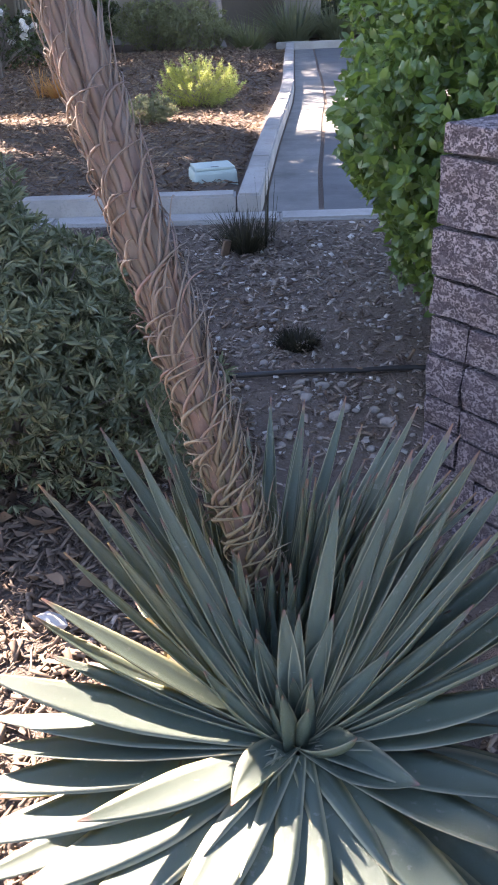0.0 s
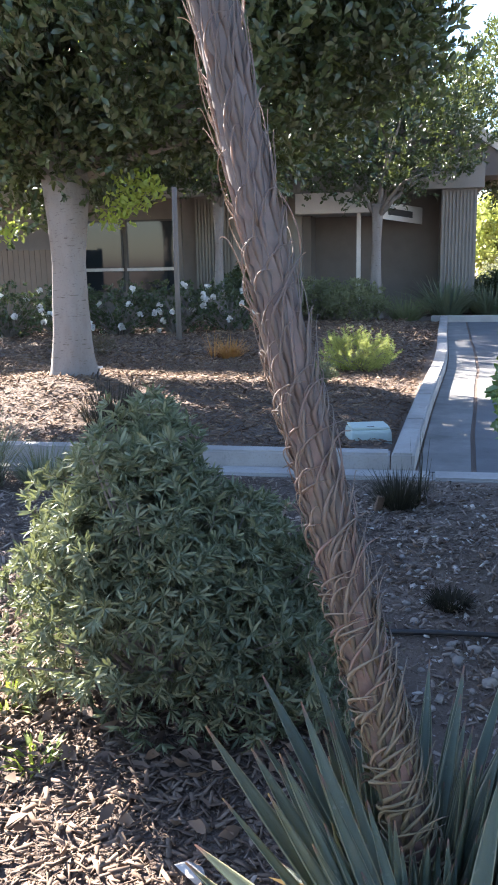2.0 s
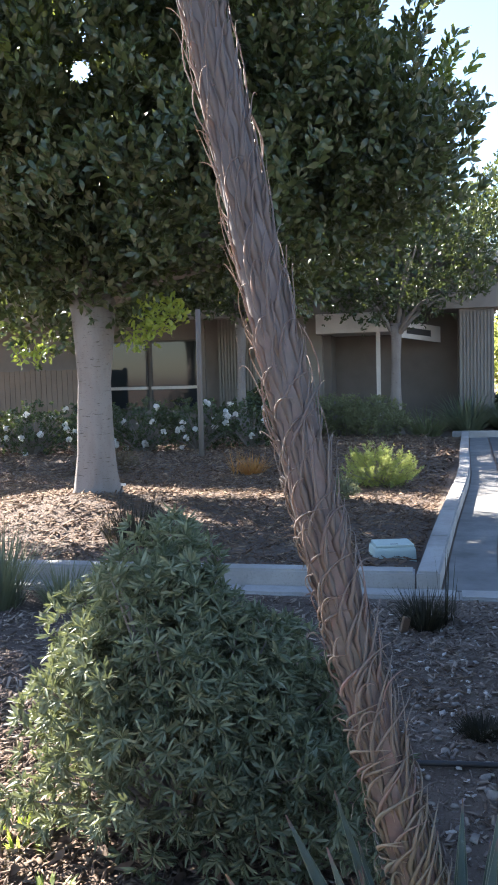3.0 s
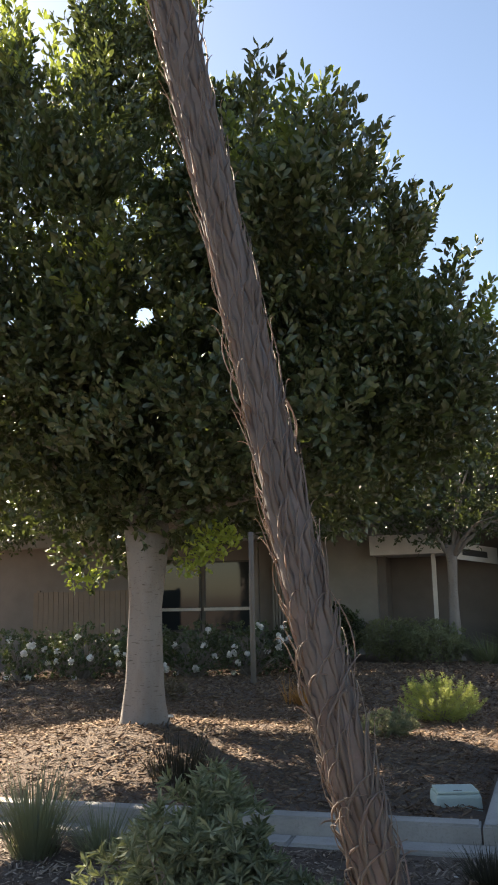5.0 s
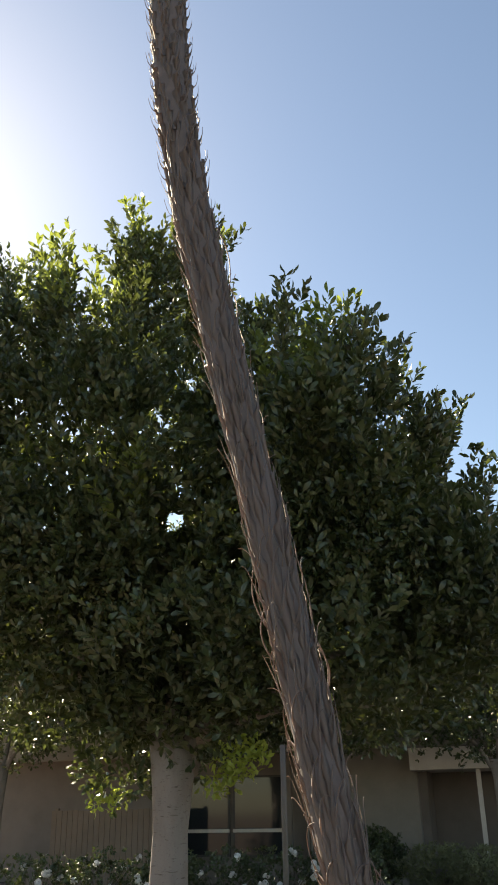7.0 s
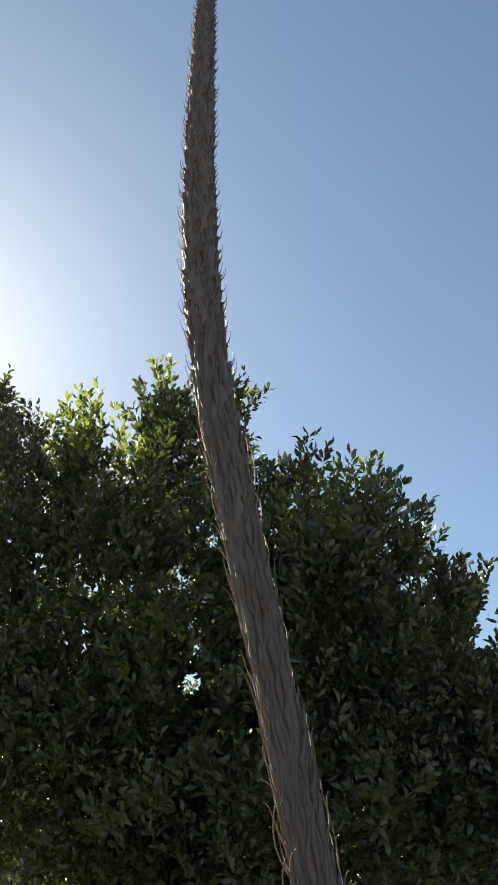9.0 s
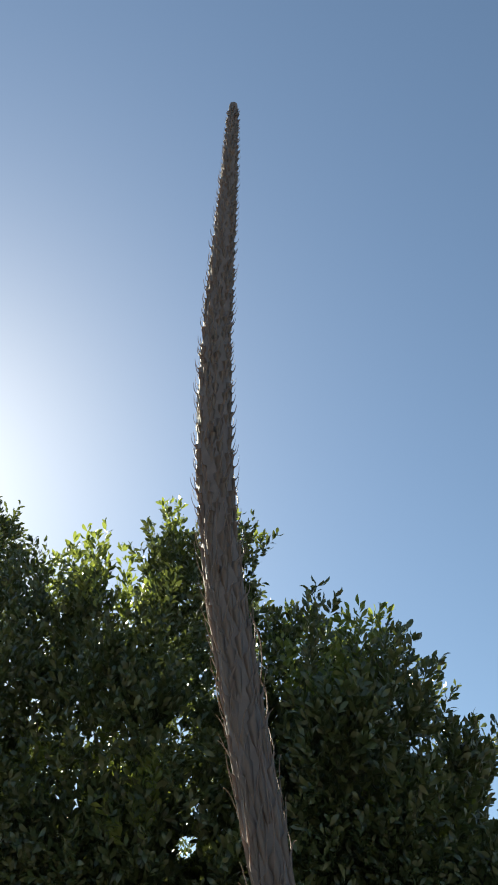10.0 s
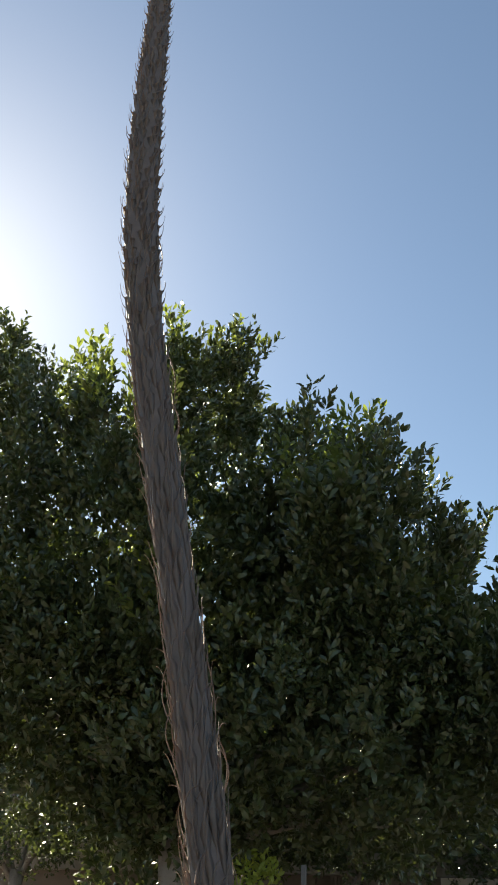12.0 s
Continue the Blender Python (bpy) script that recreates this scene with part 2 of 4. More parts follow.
def part(name, bm, mat, parent, label="", smooth=False):
    me = bpy.data.meshes.new(name)
    bm.to_mesh(me)
    bm.free()
    me.materials.append(mat)
    if smooth:
        me.polygons.foreach_set("use_smooth", [True] * len(me.polygons))
    ob = new(name, me)
    if parent:
        ob.parent = parent
    return tagged(ob, label) if label else ob


def empty(name, m=None):
    ob = new(name)
    ob.empty_display_size = 0.2
    if m is not None:
        ob.matrix_world = m
    return ob


def box_bm(x0, x1, y0, y1, z0, z1, bevel=0.0):
    bm = bmesh.new()
    bmesh.ops.create_cube(bm, size=1.0)
    for v in bm.verts:
        v.co = ((x0 + x1) / 2 + v.co.x * (x1 - x0), (y0 + y1) / 2 + v.co.y * (y1 - y0), (z0 + z1) / 2 + v.co.z * (z1 - z0))
    if bevel:
        bmesh.ops.bevel(bm, geom=bm.edges[:], offset=bevel, segments=2, affect="EDGES", profile=0.6)
    return bm


def tube(path, radii, sides=10, squash=None):
    """Vertices and faces of a tube along a list of points, closed at both ends."""
    pts = [Vector(p) for p in path]
    verts, faces = [], []
    ref = Vector((0.3, 1, 0.1)).normalized()
    for i, p in enumerate(pts):
        d = (pts[min(i + 1, len(pts) - 1)] - pts[max(i - 1, 0)]).normalized()
        u = d.cross(ref).normalized()
        w = u.cross(d)
        for k in range(sides):
            a = 2 * math.pi * k / sides
            r = radii[i]
            if squash:
                r *= squash(i, a)
            verts.append(p + r * (math.cos(a) * u + math.sin(a) * w))
    for i in range(len(pts) - 1):
        for k in range(sides):
            a, b = i * sides + k, i * sides + (k + 1) % sides
            faces.append((a, b, b + sides, a + sides))
    faces.append(tuple(range(sides))[::-1])
    faces.append(tuple((len(pts) - 1) * sides + k for k in range(sides)))
    return verts, faces


def join(chunks):
    verts, faces = [], []
    for v, f in chunks:
        n = len(verts)
        verts.extend(v)
        faces.extend(tuple(i + n for i in face) for face in f)
    return verts, faces


def unit(a):
    return a / np.maximum(np.linalg.norm(a, axis=1, keepdims=True), 1e-9)


def blades(name, base, way, length, width, mat, parent=None, fold=0.25, curl=0.15, rng=None, wide=0.45):
    """Many small folded leaves in one mesh: arrays of base points and directions."""
    rng = rng or np.random.default_rng(5)
    n = len(base)
    way = unit(np.asarray(way, float))
    side = unit(np.cross(way, unit(rng.normal(size=(n, 3)))))
    up = np.cross(side, way)
    L = np.broadcast_to(length, (n,))[:, None]
    W = np.broadcast_to(width, (n,))[:, None]
    mid = base + way * L * wide
    tip = base + way * L - up * L * curl
    lift = up * W * fold
    a, b = mid + side * W * 0.5 + lift, mid - side * W * 0.5 + lift
    mid2 = base + way * L * min(wide + 0.3, 0.85) - up * L * curl * 0.5
    c, d = mid2 + side * W * 0.36 + lift * 0.8, mid2 - side * W * 0.36 + lift * 0.8
    verts = np.stack([base, a, c, tip, d, b], axis=1).reshape(-1, 3)
    k = (np.arange(n) * 6)[:, None]
    tri = np.concatenate([k + np.array([[0, 1, 5]]), k + np.array([[2, 3, 4]])], axis=1).reshape(-1, 3)
    quad = k + np.array([[1, 2, 4, 5]])
    me = bpy.data.meshes.new(name)
    me.vertices.add(len(verts))
    me.vertices.foreach_set("co", verts.astype(np.float32).ravel())
    loops = np.concatenate([tri.ravel(), quad.ravel()]).astype(np.int32)
    me.loops.add(len(loops))
    me.loops.foreach_set("vertex_index", loops)
    starts = np.concatenate([np.arange(len(tri)) * 3, len(tri) * 3 + np.arange(n) * 4]).astype(np.int32)
    me.polygons.add(len(starts))
    me.polygons.foreach_set("loop_start", starts)
    me.update(calc_edges=True)
    me.validate()
    me.materials.append(mat)
    ob = new(name, me)
    if parent:
        ob.parent = parent
    return ob


def in_ball(rng, n):
    p = unit(rng.normal(size=(n, 3)))
    return p * rng.random((n, 1)) ** (1 / 3)


# ---- ground ----
def lift(x, y):
    """Height of the ground: even near the wall, mounded at the tree."""
    h = 0.24 * math.exp(-((x + 3.8) ** 2 + (y - 8.6) ** 2) / 1.6)
    bed = max(0.0, min(1.0, (y - 6.1) / 0.4)) if x < -0.2 else 0.0
    h += 0.04 * bed
    if x < -0.25 or y < 5.5:
        h += 0.022 * (noise.noise((x * 0.9, y * 0.9, 0)) + 0.6 * noise.noise((x * 3, y * 3, 4)))
    return h - 0.012


def ground_mesh():
    xs = [-400, -150, -60, -30, -20] + [-14 + 0.5 * i for i in range(12)] + [-8 + 0.16 * i for i in range(73)] + [4, 5, 7, 10, 20, 60, 150, 400]
    ys = [-400, -150, -60, -20, -8, -4] + [-2 + 0.16 * i for i in range(100)] + [14.5, 15, 16, 17, 18, 20, 22, 25, 30, 40, 60, 150, 400, 900]
    verts = [(x, y, lift(x, y) if abs(x) < 9 and -3 < y < 15 else -0.012) for y in ys for x in xs]
    n = len(xs)
    faces = [(j * n + i, j * n + i + 1, (j + 1) * n + i + 1, (j + 1) * n + i) for j in range(len(ys) - 1) for i in range(n - 1)]
    ob = mesh_object("ground", verts, faces, SOIL, smooth=True)
    return tagged(ob, "dark brown soil and bark mulch garden bed", "ground", kind="structure")


ground_mesh()


def slab(name, pts, z0, z1, mat, label, category):
    """A level slab over a plan polygon."""
    bm = bmesh.new()
    low = [bm.verts.new((x, y, z0)) for x, y in pts]
    f = bm.faces.new(low)
    top = bmesh.ops.extrude_face_region(bm, geom=[f])
    for v in top["geom"]:
        if isinstance(v, bmesh.types.BMVert):
            v.co.z = z1
    bmesh.ops.recalc_face_normals(bm, faces=bm.faces[:])
    edges = [e for e in bm.edges if all(v.co.z > (z0 + z1) / 2 for v in e.verts)]
    bmesh.ops.bevel(bm, geom=edges, offset=min(0.015, (z1 - z0) * 0.3), segments=2, affect="EDGES")
    return tagged(part(name, bm, mat, None), label, category, kind="structure")


def kerb_line(y):
    """x of the kerb's path side at depth y."""
    return -0.02 + 0.062 * (y - 5.85) - 0.0016 * max(0.0, y - 11) ** 2 + 0.07 * math.exp(-((y - 11.8) / 2.6) ** 2)


KY = [5.86 + 1.33 * i for i in range(11)]
for i in range(len(KY) - 1):
    a, b = KY[i], KY[i + 1] - 0.006
    slab("kerb", [(kerb_line(a) - 0.16, a), (kerb_line(a), a), (kerb_line(b), b), (kerb_line(b) - 0.16, b)], -0.1, 0.13, CONCRETE,
         "pale grey concrete kerb along the path, worn edges", "kerb")
for i in range(6):
    x1 = -0.19 - 1.5 * i
    slab("kerb", [(x1 - 1.494, 5.87), (x1, 5.87), (x1, 6.03), (x1 - 1.494, 6.03)], -0.1, 0.125, CONCRETE,
         "pale grey concrete kerb in front of the planting bed", "kerb")
for i in range(8):
    x1 = 1.6 - 1.5 * i
    slab("pavement", [(x1 - 1.494, 5.66), (x1, 5.66), (x1, 5.865), (x1 - 1.494, 5.865)], -0.1, 0.012, CONCRETE,
         "flush concrete edging strip", "pavement")
edge_in = [(kerb_line(y) + 0.004, y) for y in KY]
edge_out = [(kerb_line(y) + 0.40 + 0.012 * math.sin(y * 2.3), y) for y in KY]
edge_in[0], edge_out[0] = (kerb_line(5.872) + 0.004, 5.872), (kerb_line(5.872) + 0.40, 5.872)
slab("pavement", edge_in[::-1] + edge_out, -0.1, -0.004, PATH_CONCRETE, "worn stained concrete gutter strip beside the kerb", "pavement")
slab("road", [(x + 0.007, y) for x, y in edge_out[::-1]] + [(3.5, 5.872), (5.5, 19.2)], -0.1, 0.0, ASPHALT,
     "dark cracked asphalt path with patches of sunlight", "path")
slab("kerb", [(0.35, 19.25), (6.0, 19.25), (6.0, 19.42), (0.35, 19.42)], -0.1, 0.13, CONCRETE, "pale concrete kerb at the end of the path", "kerb")


# ---- block wall ----
WALL_AT = Vector((0.43, 2.22, 0.0))
WALL_YAW = -52.0  # the wall runs towards the camera's side


def block_wall():
    rng = random.Random(4)
    courses = [0.10, 0.095, 0.10, 0.075, 0.115, 0.095, 0.095, 0.12, 0.16]
    wall = empty("wall_garden", Matrix.Translation(WALL_AT) @ Matrix.Rotation(radians(WALL_YAW), 4, "Z"))
    length, thick, joint = 2.5, 0.2, 0.011
    z = -0.02
    core = box_bm(0.025, length - 0.02, 0.028, thick - 0.028, -0.1, sum(courses) + len(courses) * joint + z)
    part("mortar", core, MORTAR, wall)
    for i, h in enumerate(courses):
        x = 0.0
        first = True
        while x < length - 0.02:
            w = rng.choice([0.2, 0.3, 0.4]) if not first else rng.choice([0.13, 0.2, 0.3])
            first = False
            w = min(w, length - x)
            bm = box_bm(x, x + w - joint, -rng.uniform(0.0, 0.012), thick + 0.004, z, z + h)
            bmesh.ops.subdivide_edges(bm, edges=bm.edges[:], cuts=3, use_grid_fill=True)
            s = rng.uniform(0, 50)
            for v in bm.verts:
                k = noise.noise_vector(v.co * 14 + Vector((s, 0, 0)))
                v.co += Vector((k.x * 0.005, k.y * 0.012, k.z * 0.005))
            part("block", bm, BLOCK, wall)
            x += w
        z += h + joint
    x = 0.0
    while x < length:
        w = rng.choice([0.3, 0.42])
        bm = box_bm(x, x + w - 0.008, -0.003, thick + 0.006, z, z + 0.066, 0.008)
        bmesh.ops.subdivide_edges(bm, edges=[e for e in bm.edges if e.calc_length() > 0.05], cuts=2, use_grid_fill=True)
        for v in bm.verts:
            k = noise.noise_vector(v.co * 9)
            v.co += Vector((k.x * 0.004, k.y * 0.006, k.z * 0.006))
        part("cap_block", bm, BLOCK, wall, "rough split-face cap block")
        x += w
    return tagged(wall, "purple-brown split-face block garden wall", "wall", kind="structure")


block_wall()


# ---- agave ----
def blade_leaf(parent, base, azim, elev, length, width, bend, twist=0.0, cup=0.22):
    """One thick agave leaf; azim in degrees from +x, bend: how far the tip turns up (degrees)."""
    n = 19
    az = radians(azim)
    out = Vector((math.cos(az), math.sin(az), 0))
    side = Vector((-math.sin(az), math.cos(az), 0))
    p = Vector(base)
    verts, uvs = [], []
    us = (-1, -0.55, 0, 0.55, 1)
    for i in range(n):
        t = i / (n - 1)
        e = radians(elev + bend * (t - 0.3))
        d = out * math.cos(e) + Vector((0, 0, math.sin(e)))
        up = -out * math.sin(e) + Vector((0, 0, math.cos(e)))
        tw = radians(twist * t)
        s = side * math.cos(tw) + up * math.sin(tw)
        up = up * math.cos(tw) - side * math.sin(tw)
        w = width * 0.5 * (0.62 + 1.15 * t - 0.55 * t * t if t < 0.45 else 1.026 * (1 - ((t - 0.45) / 0.55) ** 1.75)) + 0.0012
        thick = 0.016 * (1 - t) ** 0.8 + 0.002
        c = cup * (1.25 - 0.5 * t)
        for u in us:
            verts.append(p + s * (u * w) + up * (abs(u) ** 1.6 * w * c))
            uvs.append((0.5 + 0.5 * u, t))
        for u in us[1:4]:
            verts.append(p + s * (u * w * 0.97) + up * (abs(u) ** 1.6 * w * c - thick * (1 - 0.35 * abs(u))))
            uvs.append((0.5 + 0.4 * u, t))
        p = p + d * (length / (n - 1))
    faces = []
    for i in range(n - 1):
        a, b = i * 8, (i + 1) * 8
        for k in range(4):
            faces.append((a + k, a + k + 1, b + k + 1, b + k))
        ring = [0, 5, 6, 7, 4]
        for k in range(4):
            faces.append((a + ring[k + 1], a + ring[k], b + ring[k], b + ring[k + 1]))
    return mesh_object("leaf", verts, faces, AGAVE, parent, smooth=True, uvs=uvs)


# leaves of the front rosette: way round, rise, length, width, upward bend
HEART = [(98, 66, 0.23, 0.04, 5), (128, 56, 0.19, 0.062, 30), (56, 58, 0.19, 0.062, 22), (53, 62, 0.23, 0.03, 5),
         (83, 66, 0.22, 0.028, 4), (123, 58, 0.20, 0.026, 8), (133, 56, 0.23, 0.028, 10), (45, 56, 0.30, 0.032, 12),
         (144, 52, 0.28, 0.036, 12), (13, 44, 0.23, 0.042, 30), (7, 16, 0.29, 0.048, 38), (8, 38, 0.39, 0.036, 30),
         (180, 46, 0.22, 0.036, 34), (325, 30, 0.14, 0.062, 55), (232, 8, 0.16, 0.07, -16), (328, 4, 0.22, 0.082, 34)]
SKIRT = [(326, 0, 0.48, 0.082, 22), (339, 2, 0.38, 0.08, 14), (353, 10, 0.33, 0.066, 8), (359, 16, 0.40, 0.064, 10),
         (308, -6, 0.48, 0.086, 10), (292, -8, 0.38, 0.088, 8), (271, -8, 0.41, 0.086, 8), (258, -8, 0.41, 0.08, 12),
         (241, -7, 0.43, 0.082, 10), (224, -6, 0.53, 0.09, 10), (212, -5, 0.48, 0.1, 10), (200, -3, 0.53, 0.1, 12),
         (211, 6, 0.36, 0.068, 18), (191, 0, 0.52, 0.09, 10), (185, 3, 0.51, 0.082, 10), (176, 12, 0.52, 0.088, 14),
         (180, 6, 0.50, 0.075, 10)]
CROWN = [(161, 22, 0.48, 0.066, 12), (164, 17, 0.48, 0.05, 26), (168, 14, 0.43, 0.06, 14), (154, 40, 0.60, 0.062, 10),
         (151, 44, 0.52, 0.056, 12), (150, 50, 0.47, 0.06, 8), (137, 52, 0.55, 0.046, 10), (145, 56, 0.43, 0.046, 8),
         (44, 50, 0.59, 0.056, 8), (37, 46, 0.57, 0.056, 10), (31, 40, 0.56, 0.062, 10), (22, 32, 0.53, 0.062, 12),
         (14, 26, 0.47, 0.06, 12), (20, 42, 0.46, 0.048, 20), (49, 54, 0.52, 0.05, 8), (67, 62, 0.41, 0.036, 6),
         (48, 56, 0.41, 0.04, 8)]


def finish_rosette(plant, seed, label):
    bm = bmesh.new()
    bmesh.ops.create_icosphere(bm, subdivisions=2, radius=0.05)
    for v in bm.verts:
        v.co.z = v.co.z * 1.8 - 0.125
    part("core", bm, STALK, plant, smooth=True)
    nr = np.random.default_rng(seed)
    n = 90
    db = np.stack([nr.uniform(-0.24, 0.06, n), nr.uniform(-0.16, 0.12, n), nr.uniform(-0.12, -0.01, n)], 1)
    dw = nr.normal(size=(n, 3)) * np.array([1, 1, 0.35])
    tagged(blades("dead_foliage", db, dw, nr.uniform(0.04, 0.13, n), nr.uniform(0.006, 0.018, n), DRY_LEAF, plant, rng=nr), "withered brown leaf scraps at the base", kind="stuff")
    return tagged(plant, label, "agave", "agave rosettes")


def front_rosette():
    """Broad leaves all round a tight heart, the long ones leaning away and to the sides."""
    rng = random.Random(3)
    plant = empty("agave", Matrix.Translation((0.025, 1.125, 0.265)))

    def add(az, el, L, W, bend, z=0.0, r=0.035, cup=None):
        base = (r * math.cos(radians(az)), r * math.sin(radians(az)), z)
        blade_leaf(plant, base, az, el, L, W, bend, rng.uniform(-20, 20), rng.uniform(0.35, 0.7) if cup is None else cup)

    for row in HEART:
        add(*row, r=0.014, z=-0.01, cup=rng.uniform(0.5, 0.8))
    for i in range(7):
        add(i * 137.5 + 40, rng.uniform(66, 84), rng.uniform(0.09, 0.14), rng.uniform(0.022, 0.032), rng.uniform(4, 16), -0.01, 0.006 + 0.002 * i, 0.8)
    for row in SKIRT:
        add(*row, cup=rng.uniform(0.1, 0.26))
    for az, el, L, W, bend in CROWN:
        add(az, el, L, W * (0.72 if az > 90 else 0.95), bend)
    # older leaves under the skirt
    for i in range(26):
        az = (i * 137.508) % 360
        if not 60 < az < 120:
            add(az, rng.uniform(-16, -4), rng.uniform(0.46, 0.58), rng.uniform(0.07, 0.09), rng.uniform(2, 12), -0.05, 0.045)
    # fill between the crown leaves, on both flanks
    for i in range(40):
        right = i % 4
        az = rng.uniform(2, 62) if right else rng.uniform(122, 168)
        el = rng.uniform(24, 58)
        add(az, el, rng.uniform(0.34, 0.52), rng.uniform(0.02, 0.034), rng.uniform(4, 16), -0.01)
    # a few short stiff blades packed round the heart
    for i in range(22):
        add(rng.uniform(35, 145), rng.uniform(60, 80), rng.uniform(0.2, 0.32), rng.uniform(0.012, 0.022), rng.uniform(2, 14), -0.03, rng.uniform(0.11, 0.19), 0.7)
    return finish_rosette(plant, 3, "grey-green agave rosette with broad pointed leaves, partly sunlit")


def rear_rosette():
    """The flowering rosette: narrow leaves crowd the foot of the stalk, wider ones stand behind."""
    rng = random.Random(8)
    plant = empty("agave", Matrix.Translation((-0.03, 1.42, 0.22)))

    def add(az, el, L, W, bend, r):
        blade_leaf(plant, (r * math.cos(radians(az)), r * math.sin(radians(az)), -0.02), az, el, L, W, bend, rng.uniform(-18, 18), rng.uniform(0.3, 0.6))

    for i in range(74):
        az = (i * 137.508 + rng.uniform(-14, 14)) % 360
        near = 205 < az < 335
        add(az, rng.uniform(64, 84), rng.uniform(0.18, 0.30) if near else rng.uniform(0.24, 0.42), rng.uniform(0.011, 0.024), rng.uniform(0, 12), rng.uniform(0.045, 0.075))
    for i in range(40):
        az = -28 + 185 * (i / 39) + rng.uniform(-6, 6)
        add(az, rng.uniform(34, 66), rng.uniform(0.36, 0.56), rng.uniform(0.018, 0.036), rng.uniform(2, 14), 0.06)
    for i in range(24):
        az = rng.uniform(-20, 75)
        add(az, rng.uniform(40, 68), rng.uniform(0.34, 0.5), rng.uniform(0.02, 0.04), rng.uniform(2, 14), 0.07)
    return finish_rosette(plant, 8, "grey-green flowering agave rosette with narrow upright leaves")


front_rosette()
rear_rosette()


# ---- flower stalk ----
STALK_PATH = [(-0.02, 1.42, 0.2), (-0.025, 1.418, 0.36), (-0.066, 1.405, 0.56), (-0.126, 1.39, 0.8), (-0.185, 1.373, 1.05), (-0.242, 1.355, 1.3),
              (-0.304, 1.34, 1.6), (-0.362, 1.327, 1.9), (-0.419, 1.313, 2.2), (-0.477, 1.293, 2.5), (-0.530, 1.27, 2.8), (-0.567, 1.25, 3.1),
              (-0.585, 1.235, 3.45), (-0.589, 1.223, 3.8), (-0.587, 1.205, 4.22), (-0.591, 1.184, 4.73)]
STALK_R = [0.040, 0.040, 0.039, 0.037, 0.036, 0.035, 0.0332, 0.0315, 0.0312, 0.0332, 0.037, 0.0385, 0.0365, 0.032, 0.025, 0.0145]


def along(t):
    """Centre, direction and radius of the stalk at t from 0 to 1."""
    k = t * (len(STALK_PATH) - 1)
    i = min(int(k), len(STALK_PATH) - 2)
    f = k - i
    P = [Vector(STALK_PATH[max(0, min(len(STALK_PATH) - 1, j))]) for j in (i - 1, i, i + 1, i + 2)]
    c = 0.5 * (2 * P[1] + (P[2] - P[0]) * f + (2 * P[0] - 5 * P[1] + 4 * P[2] - P[3]) * f * f + (3 * P[1] - P[0] - 3 * P[2] + P[3]) * f ** 3)
    return c, (P[2] - P[1]).normalized(), STALK_R[i] * (1 - f) + STALK_R[i + 1] * f


def ease(z, stops):
    """Value at height z on a line through (height, value) stops."""
    for (z0, v0), (z1, v1) in zip(stops, stops[1:]):
        if z <= z1:
            f = max(0.0, (z - z0) / (z1 - z0))
            return v0 + (v1 - v0) * f
    return stops[-1][1]


